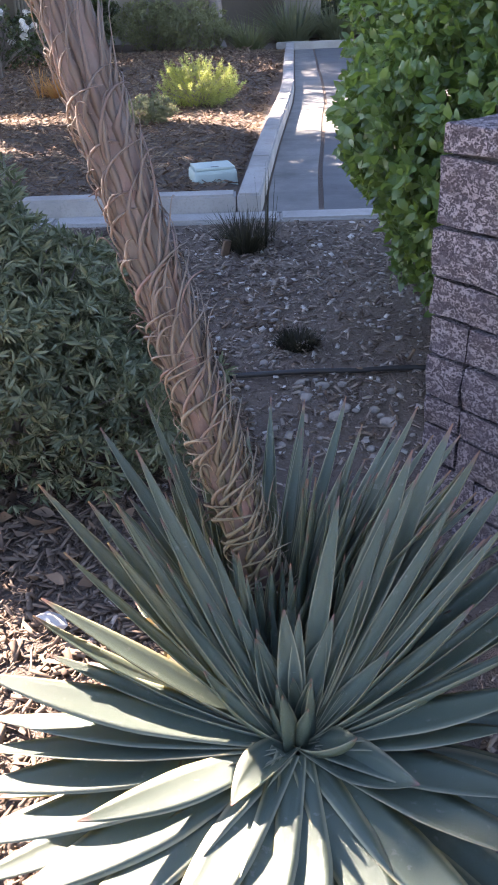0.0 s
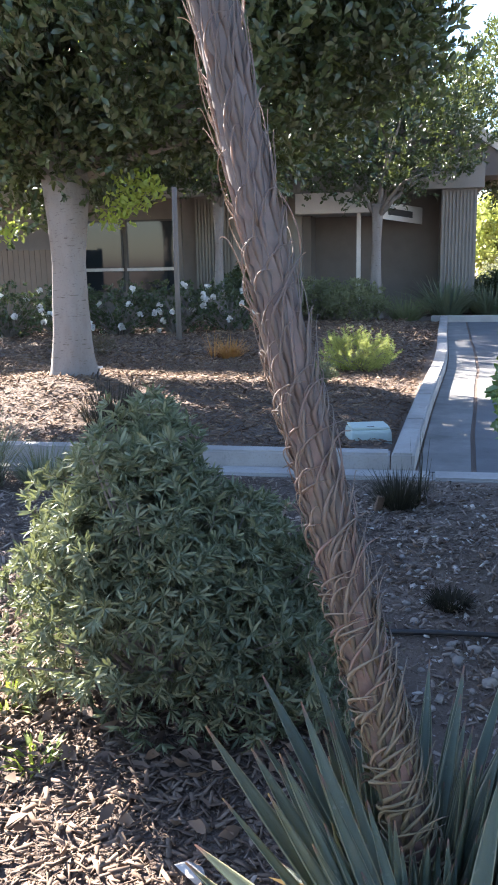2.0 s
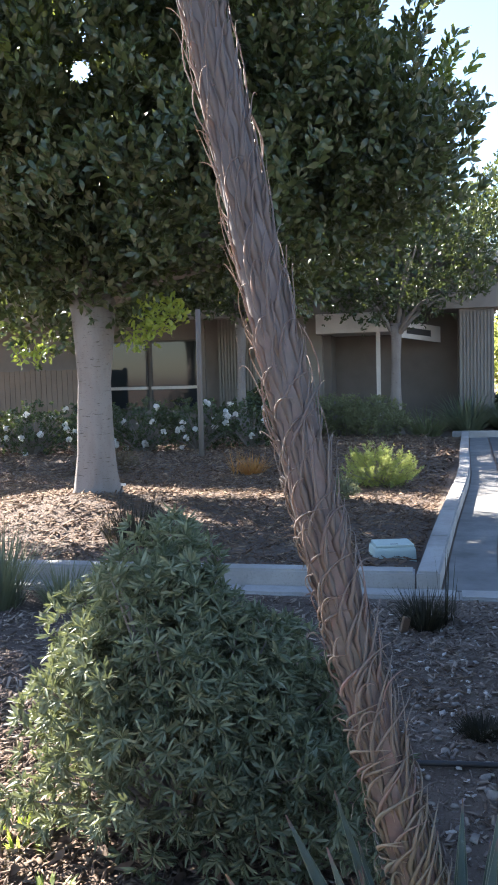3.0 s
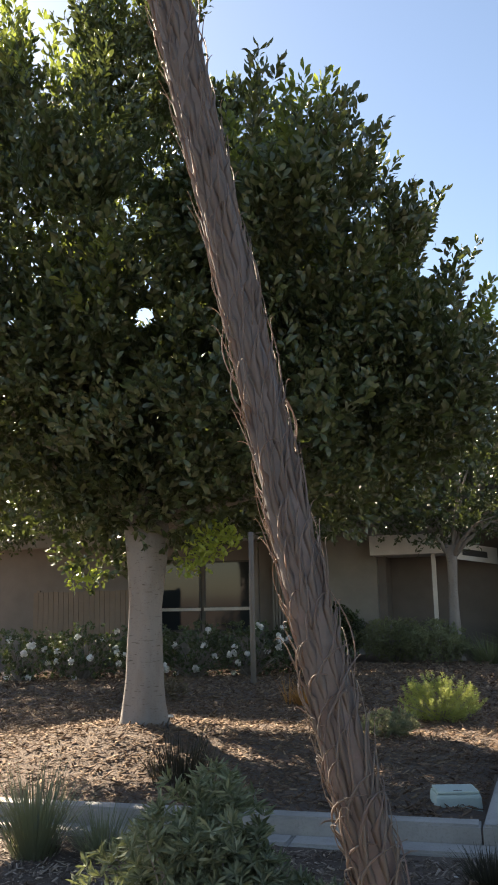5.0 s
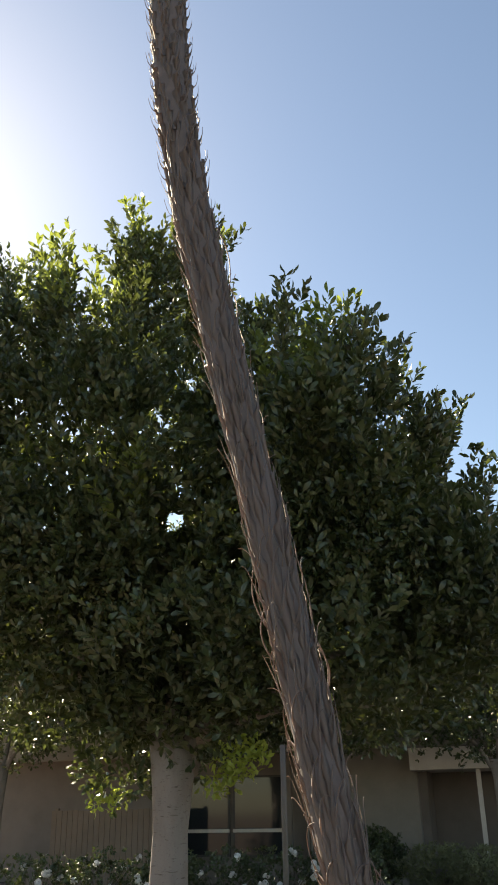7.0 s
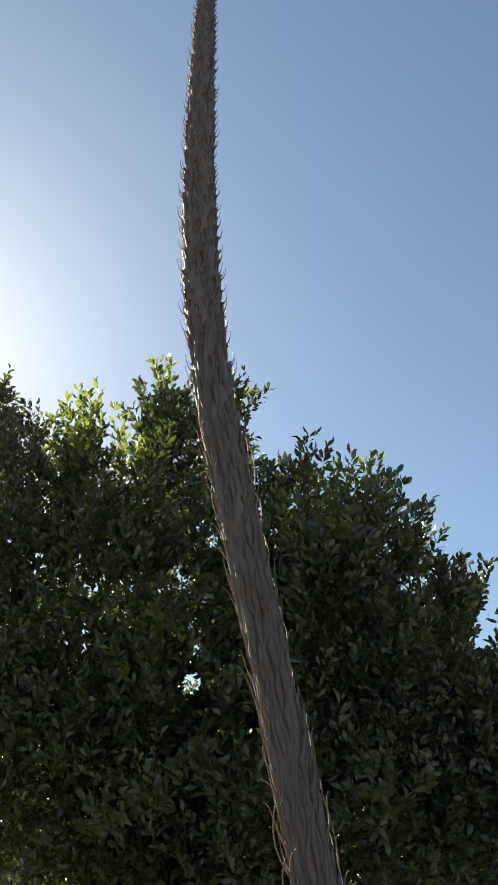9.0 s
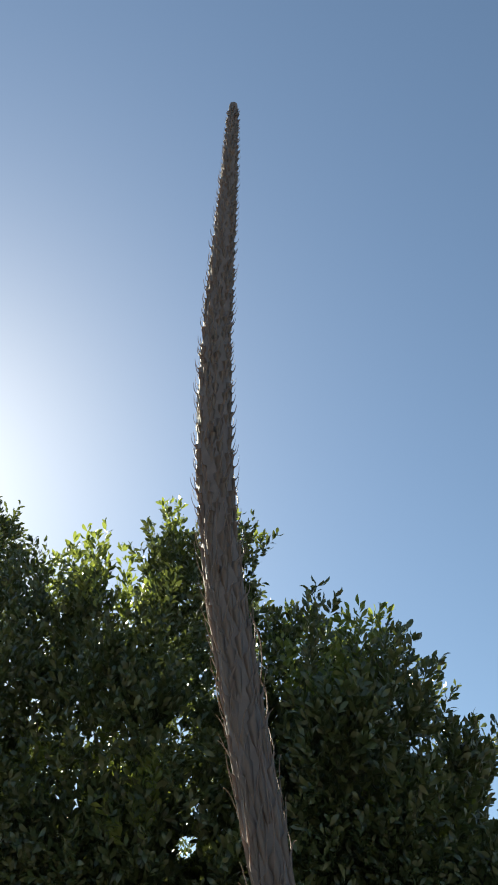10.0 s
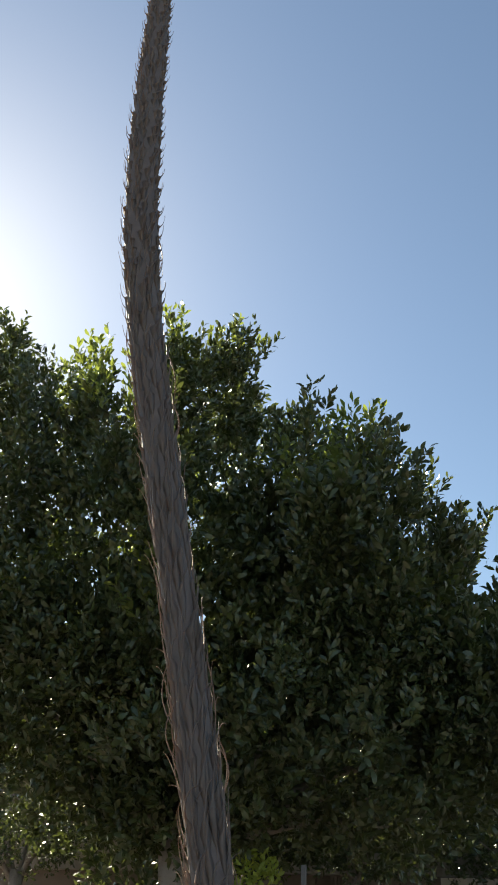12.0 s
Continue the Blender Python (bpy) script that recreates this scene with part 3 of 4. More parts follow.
def bract_mesh(c, d, r, a0, z, rng):
    """One bract: a ridge running down the stem, a broad foot, and a strap that rises and winds to one side."""
    u = d.cross(Vector((0.3, 1, 0.1))).normalized()
    w = u.cross(d)
    k = rng.uniform(0.6, 1.35)
    L = k * ease(z, [(0.3, 0.15), (1.0, 0.135), (1.6, 0.105), (2.3, 0.08), (2.8, 0.044), (3.3, 0.034), (4.0, 0.028), (4.75, 0.011)])
    W = rng.uniform(0.8, 1.2) * ease(z, [(0.3, 0.0108), (1.0, 0.0078), (1.6, 0.0052), (2.3, 0.004), (3.0, 0.0055), (4.75, 0.004)])
    foot = rng.uniform(0.85, 1.15) * ease(z, [(0.3, 0.015), (1.2, 0.0145), (2.4, 0.019), (3.4, 0.018), (4.2, 0.013), (4.75, 0.005)])
    ridge = ease(z, [(0.3, 0.05), (1.2, 0.075), (2.4, 0.075), (3.2, 0.045), (4.75, 0.015)])
    turn = -rng.uniform(0.3, 1.35) * ease(z, [(0.3, 2.4), (0.7, 2.1), (1.0, 1.6), (1.6, 0.9), (2.3, 0.5), (2.9, 0.2), (3.4, 0.1), (4.75, 0.0)])
    up = rng.uniform(0.7, 1.3) * ease(z, [(0.3, 0.42), (1.0, 0.60), (1.6, 0.80), (2.3, 0.9), (3.0, 0.8), (4.75, 0.8)])
    hook = ease(z, [(2.3, 0.0), (3.0, 1.0), (4.75, 1.0)])
    bulge = rng.uniform(0.6, 1.3) * ease(z, [(0.3, 0.012), (1.0, 0.010), (1.8, 0.006), (2.6, 0.005), (4.75, 0.002)])
    stray = rng.random() ** 2 * ease(z, [(0.3, 0.055), (1.5, 0.032), (2.6, 0.018), (3.2, 0.004), (4.75, 0.0)])
    droop = rng.uniform(0.0, 0.25) * ease(z, [(0.3, 1.0), (1.4, 0.6), (2.2, 0.0), (4.75, 0.0)])
    spine = [(a0, -ridge, r - 0.002, 0.002), (a0, -ridge * 0.5, r + 0.0015, foot * 0.62)]
    m = 9
    for i in range(m):
        s = i / (m - 1)
        rise = L * (up * (1 - (1 - s) ** 1.9) - droop * s ** 3)
        rr = r + 0.0025 + bulge * math.sin(math.pi * s ** 0.6) + stray * s ** 2
        hr = r + 0.003 + L * (0.5 * s - 0.2 * s * s)
        hz = L * (0.05 * s + 0.78 * s ** 1.9)
        wide = max(foot * max(0.0, 1 - s / 0.28) ** 1.4, W * (1 - s) ** 0.65, 0.0012)
        spine.append((a0 + turn * s ** 1.25, rise * (1 - hook) + hz * hook, rr * (1 - hook) + hr * hook, wide))
    pts, outs = [], []
    for a, rise, rr, wide in spine:
        ou = math.cos(a) * u + math.sin(a) * w
        outs.append(ou)
        pts.append(c + d * rise + ou * rr)
    verts, faces = [], []
    for i, q in enumerate(pts):
        run = (pts[min(i + 1, len(pts) - 1)] - pts[max(i - 1, 0)]).normalized()
        across = outs[i].cross(run).normalized()
        face = run.cross(across)
        ww = spine[i][3]
        sink = outs[i] * (0.003 if i < 3 else 0.0)
        verts += [q + across * ww * 0.5 - sink, q - across * ww * 0.5 - sink, q + face * (min(ww, 0.014) * 0.16 + 0.0006)]
        if i:
            b = i * 3 - 3
            faces += [(b, b + 2, b + 5, b + 3), (b + 2, b + 1, b + 4, b + 5), (b + 1, b, b + 3, b + 4)]
    return verts, faces, [(0.5, max(0.0, (i // 3 - 2) / 8)) for i in range(len(verts))]


def flower_stalk():
    rng = random.Random(12)
    plant = empty("flower_stalk", Matrix.Translation(STALK_PATH[0]))
    off = Vector(STALK_PATH[0])
    n = 200
    pts, rad = [], []
    for i in range(n):
        c, d, r = along(i / (n - 1))
        pts.append(c - off)
        rad.append(r)
    pts += [pts[-1] + Vector((0, 0, 0.008)), pts[-1] + Vector((0, 0, 0.012))]
    rad += [rad[-1] * 0.75, 0.003]
    v, f = tube(pts, rad, 28, lambda i, a: 1 + 0.07 * noise.noise((math.cos(a) * 2.2, math.sin(a) * 2.2, i * 0.11)))
    mesh_object("stem", v, f, STALK, plant, smooth=True)
    # nodes follow one another up the stem at the golden angle
    spots, t = [], 0.03
    while t < 0.992:
        c, d, r = along(t)
        spots.append(t)
        gap = 1 / ease(c.z, [(0.3, 300), (0.9, 235), (1.4, 175), (2.4, 180), (3.2, 290), (4.2, 420), (4.75, 600)])
        here, ahead = along(t)[0], along(min(1.0, t + 0.002))[0]
        t += 0.002 * gap / max(1e-5, (ahead - here).length)
    rest, rest_uv = [], []
    for k, t in enumerate(spots):
        c, d, r = along(t)
        verts, faces, uvs = bract_mesh(c - off, d, r, k * 2.39996 + rng.uniform(-0.3, 0.3), c.z, rng)
        if k < 300:
            mesh_object("bract", verts, faces, BRACT, plant, smooth=True, uvs=uvs)
        else:
            rest.append((verts, faces))
            rest_uv += uvs
    # loose dry threads hanging along the stem
    for k in range(46):
        t = 0.28 + 0.45 * rng.random()
        c, d, r = along(t)
        u = d.cross(Vector((0.3, 1, 0.1))).normalized()
        w = u.cross(d)
        a0, L, bow, wind = rng.uniform(0, 6.283), rng.uniform(0.08, 0.2), rng.uniform(0.006, 0.02), rng.uniform(-0.5, 0.3)
        line = []
        for i in range(8):
            s = i / 7
            a = a0 + wind * s
            line.append(c - off + d * L * s + (math.cos(a) * u + math.sin(a) * w) * (r + 0.003 + bow * math.sin(math.pi * s)))
        rest.append(tube(line, [0.0013] * 7 + [0.0005], 4))
        rest_uv += [(0.5, 1.0)] * len(rest[-1][0])
    v, f = join(rest)
    tagged(mesh_object("bract_cover", v, f, BRACT, plant, smooth=True, uvs=rest_uv), "short hooked grey-brown bracts up the stem", kind="stuff")
    return tagged(plant, "tall leaning agave flower stalk wrapped in curled dry bracts", "flower stalk")


flower_stalk()


# ---- shrubs ----
def shrub(name, at, size, mat, seed, shoots, per, leaf, wid, label, category, shape=None, spread=0.9, tilt=0.5, inner=0.35, branches=14, rough=0.28, star=0.15, sprig=None):
    rng = np.random.default_rng(seed)
    plant = empty(name, Matrix.Translation(at))
    sx, sy, sz = size
    p = in_ball(rng, shoots * 3)
    r = np.linalg.norm(p, axis=1)
    p = p[(r > inner)][:shoots]
    bumps = np.array([noise.noise(Vector(q) * 2.2 + Vector((seed, 0, 0))) for q in p])
    p *= (1 + rough * bumps)[:, None]
    tips = np.stack([p[:, 0] * sx, p[:, 1] * sy, (p[:, 2] * 0.5 + 0.5) * sz], axis=1)
    if shape is not None:
        tips = shape(tips)
    tips[:, 2] = np.maximum(tips[:, 2], 0.03)
    n = len(tips)
    ax = unit(p + np.array([0, 0, tilt]) + rng.normal(size=(n, 3)) * 0.3)
    base = np.repeat(tips, per, axis=0)
    axr = np.repeat(ax, per, axis=0)
    ring = unit(np.cross(axr, rng.normal(size=base.shape)))
    way = axr * rng.uniform(star, 1.0 - star * 0.4, (len(base), 1)) + ring * spread
    base = base - axr * rng.uniform(0, sprig or leaf * 0.8, (len(base), 1))
    L = rng.uniform(0.7, 1.15, len(base)) * leaf
    blades("foliage", base, way, L, L * wid, mat, plant, rng=rng)
    chunks = []
    pick = rng.choice(n, min(n, branches * 6), replace=False)
    for i in pick:
        q = Vector(tips[i])
        mid = Vector((q.x * 0.45, q.y * 0.45, q.z * 0.5))
        chunks.append(tube([Vector((q.x * 0.08, q.y * 0.08, -0.03)), mid, q], [0.012 * sz, 0.007 * sz, 0.002], 5))
    v, f = join(chunks)
    mesh_object("stem", v, f, BARK, plant)
    return tagged(plant, label, category)


def bush_shape(t):
    """A tall lobe on one side and a lower, wider one on the other."""
    k = np.clip(t[:, 2] / 1.0, 0, 1)
    t[:, 0] *= 1.0 - 0.38 * k ** 2
    t[:, 1] *= 1.0 - 0.25 * k
    low = np.clip(1 - t[:, 2] / 0.45, 0, 1)
    t[:, 0] *= 1.0 + 0.55 * low
    t[:, 1] *= 1.0 + 0.75 * low
    step = np.clip((t[:, 0] - 0.02) / 0.22, 0, 1)
    t[:, 2] *= 1.0 - 0.27 * step * step * (3 - 2 * step)
    t[:, 0] += 0.10 * step * (1 - k)
    return t


shrub("bush", (-0.88, 2.66, 0.0), (0.58, 0.56, 1.02), BUSH_LEAF, 21, 3200, 18, 0.051, 0.17,
      "grey-green bushy shrub with whorls of narrow leaves", "bush", bush_shape, rough=0.5, star=0.35, spread=1.0, sprig=0.014, tilt=0.4)


def hedge_shape(t):
    # the underside rises away from the wall
    k = np.clip((0.78 - t[:, 2]) / 0.78, 0, 1)
    t[:, 0] += 0.46 * k * (t[:, 0] < 0.3)
    return t


shrub("hedge", (1.22, 3.6, -0.05), (0.95, 1.25, 1.75), HEDGE_LEAF, 33, 11000, 7, 0.055, 0.48,
      "dense glossy green leafy hedge overhanging the block wall", "hedge", hedge_shape, spread=0.8, tilt=0.1, inner=0.55)
shrub("bush", (-0.72, 11.0, 0.03), (0.52, 0.45, 0.58), BRIGHT_LEAF, 41, 420, 40, 0.034, 0.2,
      "sunlit yellow-green rounded rosemary-like shrub", "bush", tilt=1.5, spread=0.75, sprig=0.15, rough=0.22)


# ---- trees ----
def tree(name, at, trunk, fork, lobes, leaf, shoots, per, mat, seed, label, limbs=9, trunk_r=(0.28, 0.2), plumes=0, gap=None, clumps=0):
    rng = np.random.default_rng(seed)
    plant = empty(name, Matrix.Translation(at))
    r0, r1 = trunk_r
    path = [(0, 0, -0.15), (0, 0, 0.0), (0, 0, 0.1), (0.0, 0.0, 0.26), (0.01, 0, trunk * 0.3), (0.012, 0, trunk * 0.5), (0.02, 0.01, trunk * 0.75), (0.03, 0.02, trunk), (0.02, 0.05, fork)]
    v, f = tube(path, [r0 * 1.65, r0 * 1.42, r0 * 1.2, r0 * 1.07, r0, (r0 + r1) / 2, r1, r1 * 1.16, r1 * 1.5], 28,
                lambda i, a: 1 + (0.10 if i < 4 else 0.04) * math.sin(a * 5 + 0.4) + 0.03 * math.sin(a * 3 + i * 0.6) + 0.02 * math.sin(a * 9 + i))
    mesh_object("trunk", v, f, BARK, plant, smooth=True)
    pts, centre = [], []
    for cx, cy, cz, rx, ry, rz, share in lobes:
        n = int(shoots * share)
        p = in_ball(rng, n * 4)
        r = np.linalg.norm(p, axis=1)
        p = p[(r > 0.45) | (rng.random(len(p)) < 0.25)][:n]
        size = np.array([rx, ry, rz])
        if clumps and min(rx, ry) >= 1.0:
            # most shoots gather in clumps, one to a branch end
            q = in_ball(rng, int(clumps * share) * 3 + 6)
            q = q[np.linalg.norm(q, axis=1) > 0.5][:int(clumps * share) + 2]
            own = rng.integers(len(q), size=len(p))
            gather = rng.random(len(p)) < 0.72
            p = np.where(gather[:, None], q[own] * 0.97 + rng.normal(size=p.shape) * 0.15 / size, p * 0.93)
        k = np.array([noise.noise(Vector(q) * 2.6 + Vector((cx + seed, cy, cz))) for q in p])
        k2 = np.array([noise.noise(Vector(q) * 6.0 + Vector((seed, cy, cz))) for q in p])
        p = p * (1 + 0.22 * k + 0.12 * k2)[:, None]
        pts.append(p * size + np.array([cx, cy, cz]))
        centre.append(p)
    tips, out = np.concatenate(pts), np.concatenate(centre)
    n = len(tips)
    ax = unit(unit(out) * 0.7 + np.array([0, 0, 0.75]) + rng.normal(size=(n, 3)) * 0.35)
    reach = rng.uniform(0.15, 0.5, (n, 1)) * leaf * 6
    base = np.repeat(tips, per, axis=0)
    axr = np.repeat(ax, per, axis=0)
    base = base + axr * rng.random((len(base), 1)) * np.repeat(reach, per, axis=0)
    # long leading shoots that break the outline
    rim = np.linalg.norm(out, axis=1)
    broad = np.concatenate([np.full(len(c), row[3] >= 0.7) for c, row in zip(centre, lobes)])
    lead = np.where((rim > 0.9) & (out[:, 2] > 0.05) & broad & (tips[:, 0] > -2.0))[0]
    lead = rng.choice(lead, min(len(lead), plumes), replace=False) if plumes else lead[:0]
    # each leader is a sheaf of several shoots, tallest in the middle
    pax = np.repeat(unit(unit(out[lead]) * 0.45 + np.array([0, 0, 1.0]) + rng.normal(size=(len(lead), 3)) * 0.2), 8, axis=0)
    off = rng.normal(size=(len(pax), 3)) * 0.1
    tall = np.repeat(rng.uniform(0.4, 0.85, (len(lead), 1)), 8, axis=0) - 1.1 * np.linalg.norm(off, axis=1, keepdims=True)
    pax = unit(pax + off * 2.2)
    pb, pa = np.repeat(np.repeat(tips[lead], 8, axis=0) + off, 28, axis=0), np.repeat(pax, 28, axis=0)
    pb = pb + pa * (rng.random((len(pb), 1)) * 1.15 - 0.15) * np.repeat(np.maximum(tall, 0.08), 28, axis=0)
    # half the top leaders get the lighter green that stands for sun on them
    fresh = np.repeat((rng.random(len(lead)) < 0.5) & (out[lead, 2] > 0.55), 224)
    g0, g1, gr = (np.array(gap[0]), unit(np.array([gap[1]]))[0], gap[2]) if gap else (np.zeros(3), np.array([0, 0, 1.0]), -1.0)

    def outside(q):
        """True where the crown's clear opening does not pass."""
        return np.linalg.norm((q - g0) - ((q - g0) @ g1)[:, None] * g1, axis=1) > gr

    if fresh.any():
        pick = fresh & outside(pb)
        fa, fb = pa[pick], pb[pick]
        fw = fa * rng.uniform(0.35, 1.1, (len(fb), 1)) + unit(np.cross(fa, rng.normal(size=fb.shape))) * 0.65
        tagged(blades("young_growth", fb, fw, rng.uniform(0.8, 1.2, len(fb)) * leaf, leaf * 0.38, TIP_LEAF, plant, rng=rng, wide=0.55), "young shoots at the crown's edge, sunlight put into their lighter green", kind="stuff")
    base = np.concatenate([base, pb[~fresh]])
    axr = np.concatenate([axr, pa[~fresh]])
    clear = outside(base)
    base, axr = base[clear], axr[clear]
    ring = unit(np.cross(axr, rng.normal(size=base.shape)))
    way = axr * rng.uniform(0.35, 1.1, (len(base), 1)) + ring * 0.65
    L = rng.uniform(0.7, 1.2, len(base)) * leaf
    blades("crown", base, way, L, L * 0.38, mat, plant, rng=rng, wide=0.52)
    for i in range(limbs):
        q = Vector(tips[rng.integers(n)])
        s = Vector((0.02, 0.05, fork - 0.35))
        mid = s.lerp(q, 0.45) + Vector((0, 0, 0.25))
        q = s.lerp(q, 0.75)
        v, f = tube([s, s.lerp(mid, 0.4) + Vector((0, 0, 0.1)), mid, q], [r1 * 0.6, r1 * 0.48, r1 * 0.28, 0.012], 8)
        mesh_object("limb", v, f, BARK, plant, smooth=True)
    return tagged(plant, label, "tree")


big_tree = tree("tree", (-3.74, 8.9, 0.2), 1.7, 2.4,
     [(-0.7, 0.4, 4.95, 2.55, 2.75, 2.78, 0.44), (2.05, 0.1, 4.5, 1.2, 2.1, 1.45, 0.16), (1.4, 0.7, 3.45, 2.4, 2.9, 1.3, 0.23), (-1.5, -0.2, 3.9, 1.8, 1.8, 1.25, 0.15),
      # left columns and the low rear lobe are added to throw shade, mostly unseen
      (-2.35, -0.45, 6.3, 0.76, 0.76, 2.2, 0.05), (-3.3, -0.42, 7.8, 0.48, 0.48, 1.8, 0.045), (-3.02, -1.22, 7.3, 0.25, 0.25, 0.85, 0.018), (-1.1, 3.1, 3.25, 1.5, 0.6, 0.55, 0.05), (-0.15, 0, 7.7, 0.72, 0.8, 0.7, 0.035), (3.05, 0.3, 3.5, 0.85, 1.3, 0.85, 0.055), (-0.7, 0.4, 2.0, 0.5, 0.4, 0.4, 0.008), (0.1, -0.35, 2.5, 1.0, 0.6, 0.38, 0.03)],
     0.118, 15500, 8, TREE_LEAF, 5, "large dark evergreen tree with a pale trunk in mulch", 10, (0.205, 0.18), 250, ((-0.01, 0.0, 4.57), (-0.367, 0.88, 0.304), 0.165), 620)


def young_shoot(parent, at, size, n, seed):
    """A low spray of young yellow-green leaves on a thin twig, sunlight put into their colour."""
    rng = np.random.default_rng(seed)
    p = in_ball(rng, n) * np.array(size) + np.array(at)
    w = rng.normal(size=(n, 3)) + np.array([0.3, -0.3, 0.3])
    ob = blades("young_shoot", p, w, rng.uniform(0.07, 0.11, n), rng.uniform(0.032, 0.045, n), YELLOW_GREEN_LEAF, parent, rng=rng, wide=0.52)
    tagged(ob, "young leaves low on the trunk, sunlight put into their yellow-green", kind="stuff")


young_shoot(big_tree, (0.88, -0.25, 1.95), (0.30, 0.25, 0.22), 240, 3)
young_shoot(big_tree, (0.62, -0.2, 1.72), (0.20, 0.2, 0.14), 90, 4)
young_shoot(big_tree, (-0.62, -0.2, 1.6), (0.22, 0.2, 0.14), 70, 5)

# added behind the big tree, trunk hidden; its high lobe shades the far ground
tree("tree", (-7.75, 18.5, 0.0), 2.2, 2.8, [(0.7, 0, 4.1, 2.5, 2.1, 1.5, 0.7), (-1.6, 0, 6.3, 3.3, 1.6, 1.7, 0.7)], 0.13, 6800, 8, TREE_LEAF, 9,
     "dark evergreen tree before the building, added to shade the ground", 7, (0.16, 0.13))
tree("tree", (-4.4, 19.3, 0.0), 2.2, 2.8, [(0.2, 0, 4.3, 2.6, 2.0, 1.5, 1.0)], 0.13, 3000, 8, TREE_LEAF, 10,
     "dark leafy tree close to the building wall", 7, (0.12, 0.09))
# the second, high lobe is unseen, added to shade ground behind the big trunk
tree("tree", (-12.6, 19.4, 0.0), 2.2, 2.8, [(0, 0, 4.6, 3.2, 2.4, 1.8, 0.7), (-3.2, 0, 8.2, 2.2, 1.8, 2.0, 0.5)], 0.13, 4200, 8, TREE_LEAF, 11,
     "broad dark tree beside the wooden fence", 7, (0.15, 0.12))
tree("tree", (-0.93, 20.6, 0.0), 2.2, 2.6, [(0, 0, 4.3, 2.6, 2.0, 1.7, 1.0)], 0.13, 2200, 8, TREE_LEAF, 6,
     "slim tree with a bare pale trunk before the building", 7, (0.14, 0.10))
tree("tree", (2.5, 24.0, 0.0), 2.0, 2.5, [(0.2, 0, 4.8, 2.6, 2.2, 2.3, 1.0)], 0.13, 2200, 8, TREE_LEAF, 7,
     "tree with a forked dark trunk beyond the path", 7, (0.16, 0.12))


# ---- building ----
def building():
    house = empty("office_building", Matrix.Translation((-4.0, 22.6, 0)))

    def piece(name, x0, x1, y0, y1, z0, z1, mat, bevel=0.0, label="", parent=None):
        return part(name, box_bm(x0 + 4.0, x1 + 4.0, y0 - 22.6, y1 - 22.6, z0, z1, bevel), mat, parent or house, label)

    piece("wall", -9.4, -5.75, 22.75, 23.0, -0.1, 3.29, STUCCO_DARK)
    piece("wall", -5.75, -4.72, 22.6, 22.9, -0.1, 3.29, STUCCO)
    piece("wall", -4.72, -2.9, 22.5, 22.8, -0.1, 3.29, STUCCO)
    # entrance recess, its shade carried by the darker stucco
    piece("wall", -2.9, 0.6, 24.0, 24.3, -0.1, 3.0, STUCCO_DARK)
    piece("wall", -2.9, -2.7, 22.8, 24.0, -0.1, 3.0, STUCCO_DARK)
    piece("wall", 0.6, 1.45, 22.3, 24.3, -0.1, 2.998, STUCCO)
    piece("wall", -16, -9.4, 22.9, 23.2, -0.1, 3.29, STUCCO_DARK)
    for i in range(12):
        x = -5.72 + 0.085 * i
        piece("rib", x, x + 0.045, 22.55, 22.597, 0, 2.98, STUCCO)
    for i in range(10):
        x = 0.62 + 0.085 * i
        piece("rib", x, x + 0.045, 22.27, 22.297, 0, 2.99, STUCCO)
    piece("canopy", -2.98, -0.95, 21.9, 23.99, 2.48, 2.98, TRIM_WHITE, 0.01)
    # the side canopy runs back beside the entrance and falls a little
    def slant(bm):
        for v in bm.verts:
            k = (v.co.x - 3.05) / 1.1
            v.co.y += 1.6 * k
            v.co.z -= 0.13 * k
        return bm

    c = part("canopy", slant(box_bm(3.05, 4.15, -0.7, -0.58, 2.34, 2.76, 0.01)), TRIM_WHITE, house)
    part("sign_bar", slant(box_bm(3.3, 3.9, -0.716, -0.702, 2.46, 2.62)), METAL_DARK, c)
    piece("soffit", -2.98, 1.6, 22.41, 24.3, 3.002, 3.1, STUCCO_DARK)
    piece("fascia", -16, -2.98, 22.15, 22.48, 3.01, 3.75, STUCCO, 0.01)
    piece("fascia", -2.98, 1.6, 22.1, 22.4, 3.0, 3.6, STUCCO, 0.01)
    piece("post", -1.46, -1.36, 22.0, 22.1, -0.1, 2.475, TRIM_WHITE)
    piece("post", -6.2, -6.05, 22.3, 22.45, -0.1, 3.0, STUCCO_DARK)
    bm = bmesh.new()
    ring = [(-12.5, 3.3), (6.4, 3.3), (6.4, 3.5), (3.6, 5.6), (-12.5, 5.6)]
    a = [bm.verts.new((x, -0.1, z)) for x, z in ring]
    b = [bm.verts.new((x, 5.0, z)) for x, z in ring]
    bm.faces.new(a)
    bm.faces.new(b[::-1])
    for i in range(5):
        j = (i + 1) % 5
        bm.faces.new((a[j], a[i], b[i], b[j]))
    part("roof", bm, ROOF, house)
    bm = bmesh.new()
    ring = [(6.5, 3.45), (6.6, 3.62), (3.6, 5.8), (3.4, 5.62)]
    a = [bm.verts.new((x, -0.2, z)) for x, z in ring]
    b = [bm.verts.new((x, -0.11, z)) for x, z in ring]
    bm.faces.new(a)
    bm.faces.new(b[::-1])
    for i in range(4):
        j = (i + 1) % 4
        bm.faces.new((a[j], a[i], b[i], b[j]))
    part("barge_board", bm, TRIM_WHITE, house, "white sloping gable board")
    for i in range(2):
        x = -9.2 + i * 1.5
        w = piece("window", x, x + 1.4, 22.70, 22.745, 0.6, 2.5, METAL_DARK)
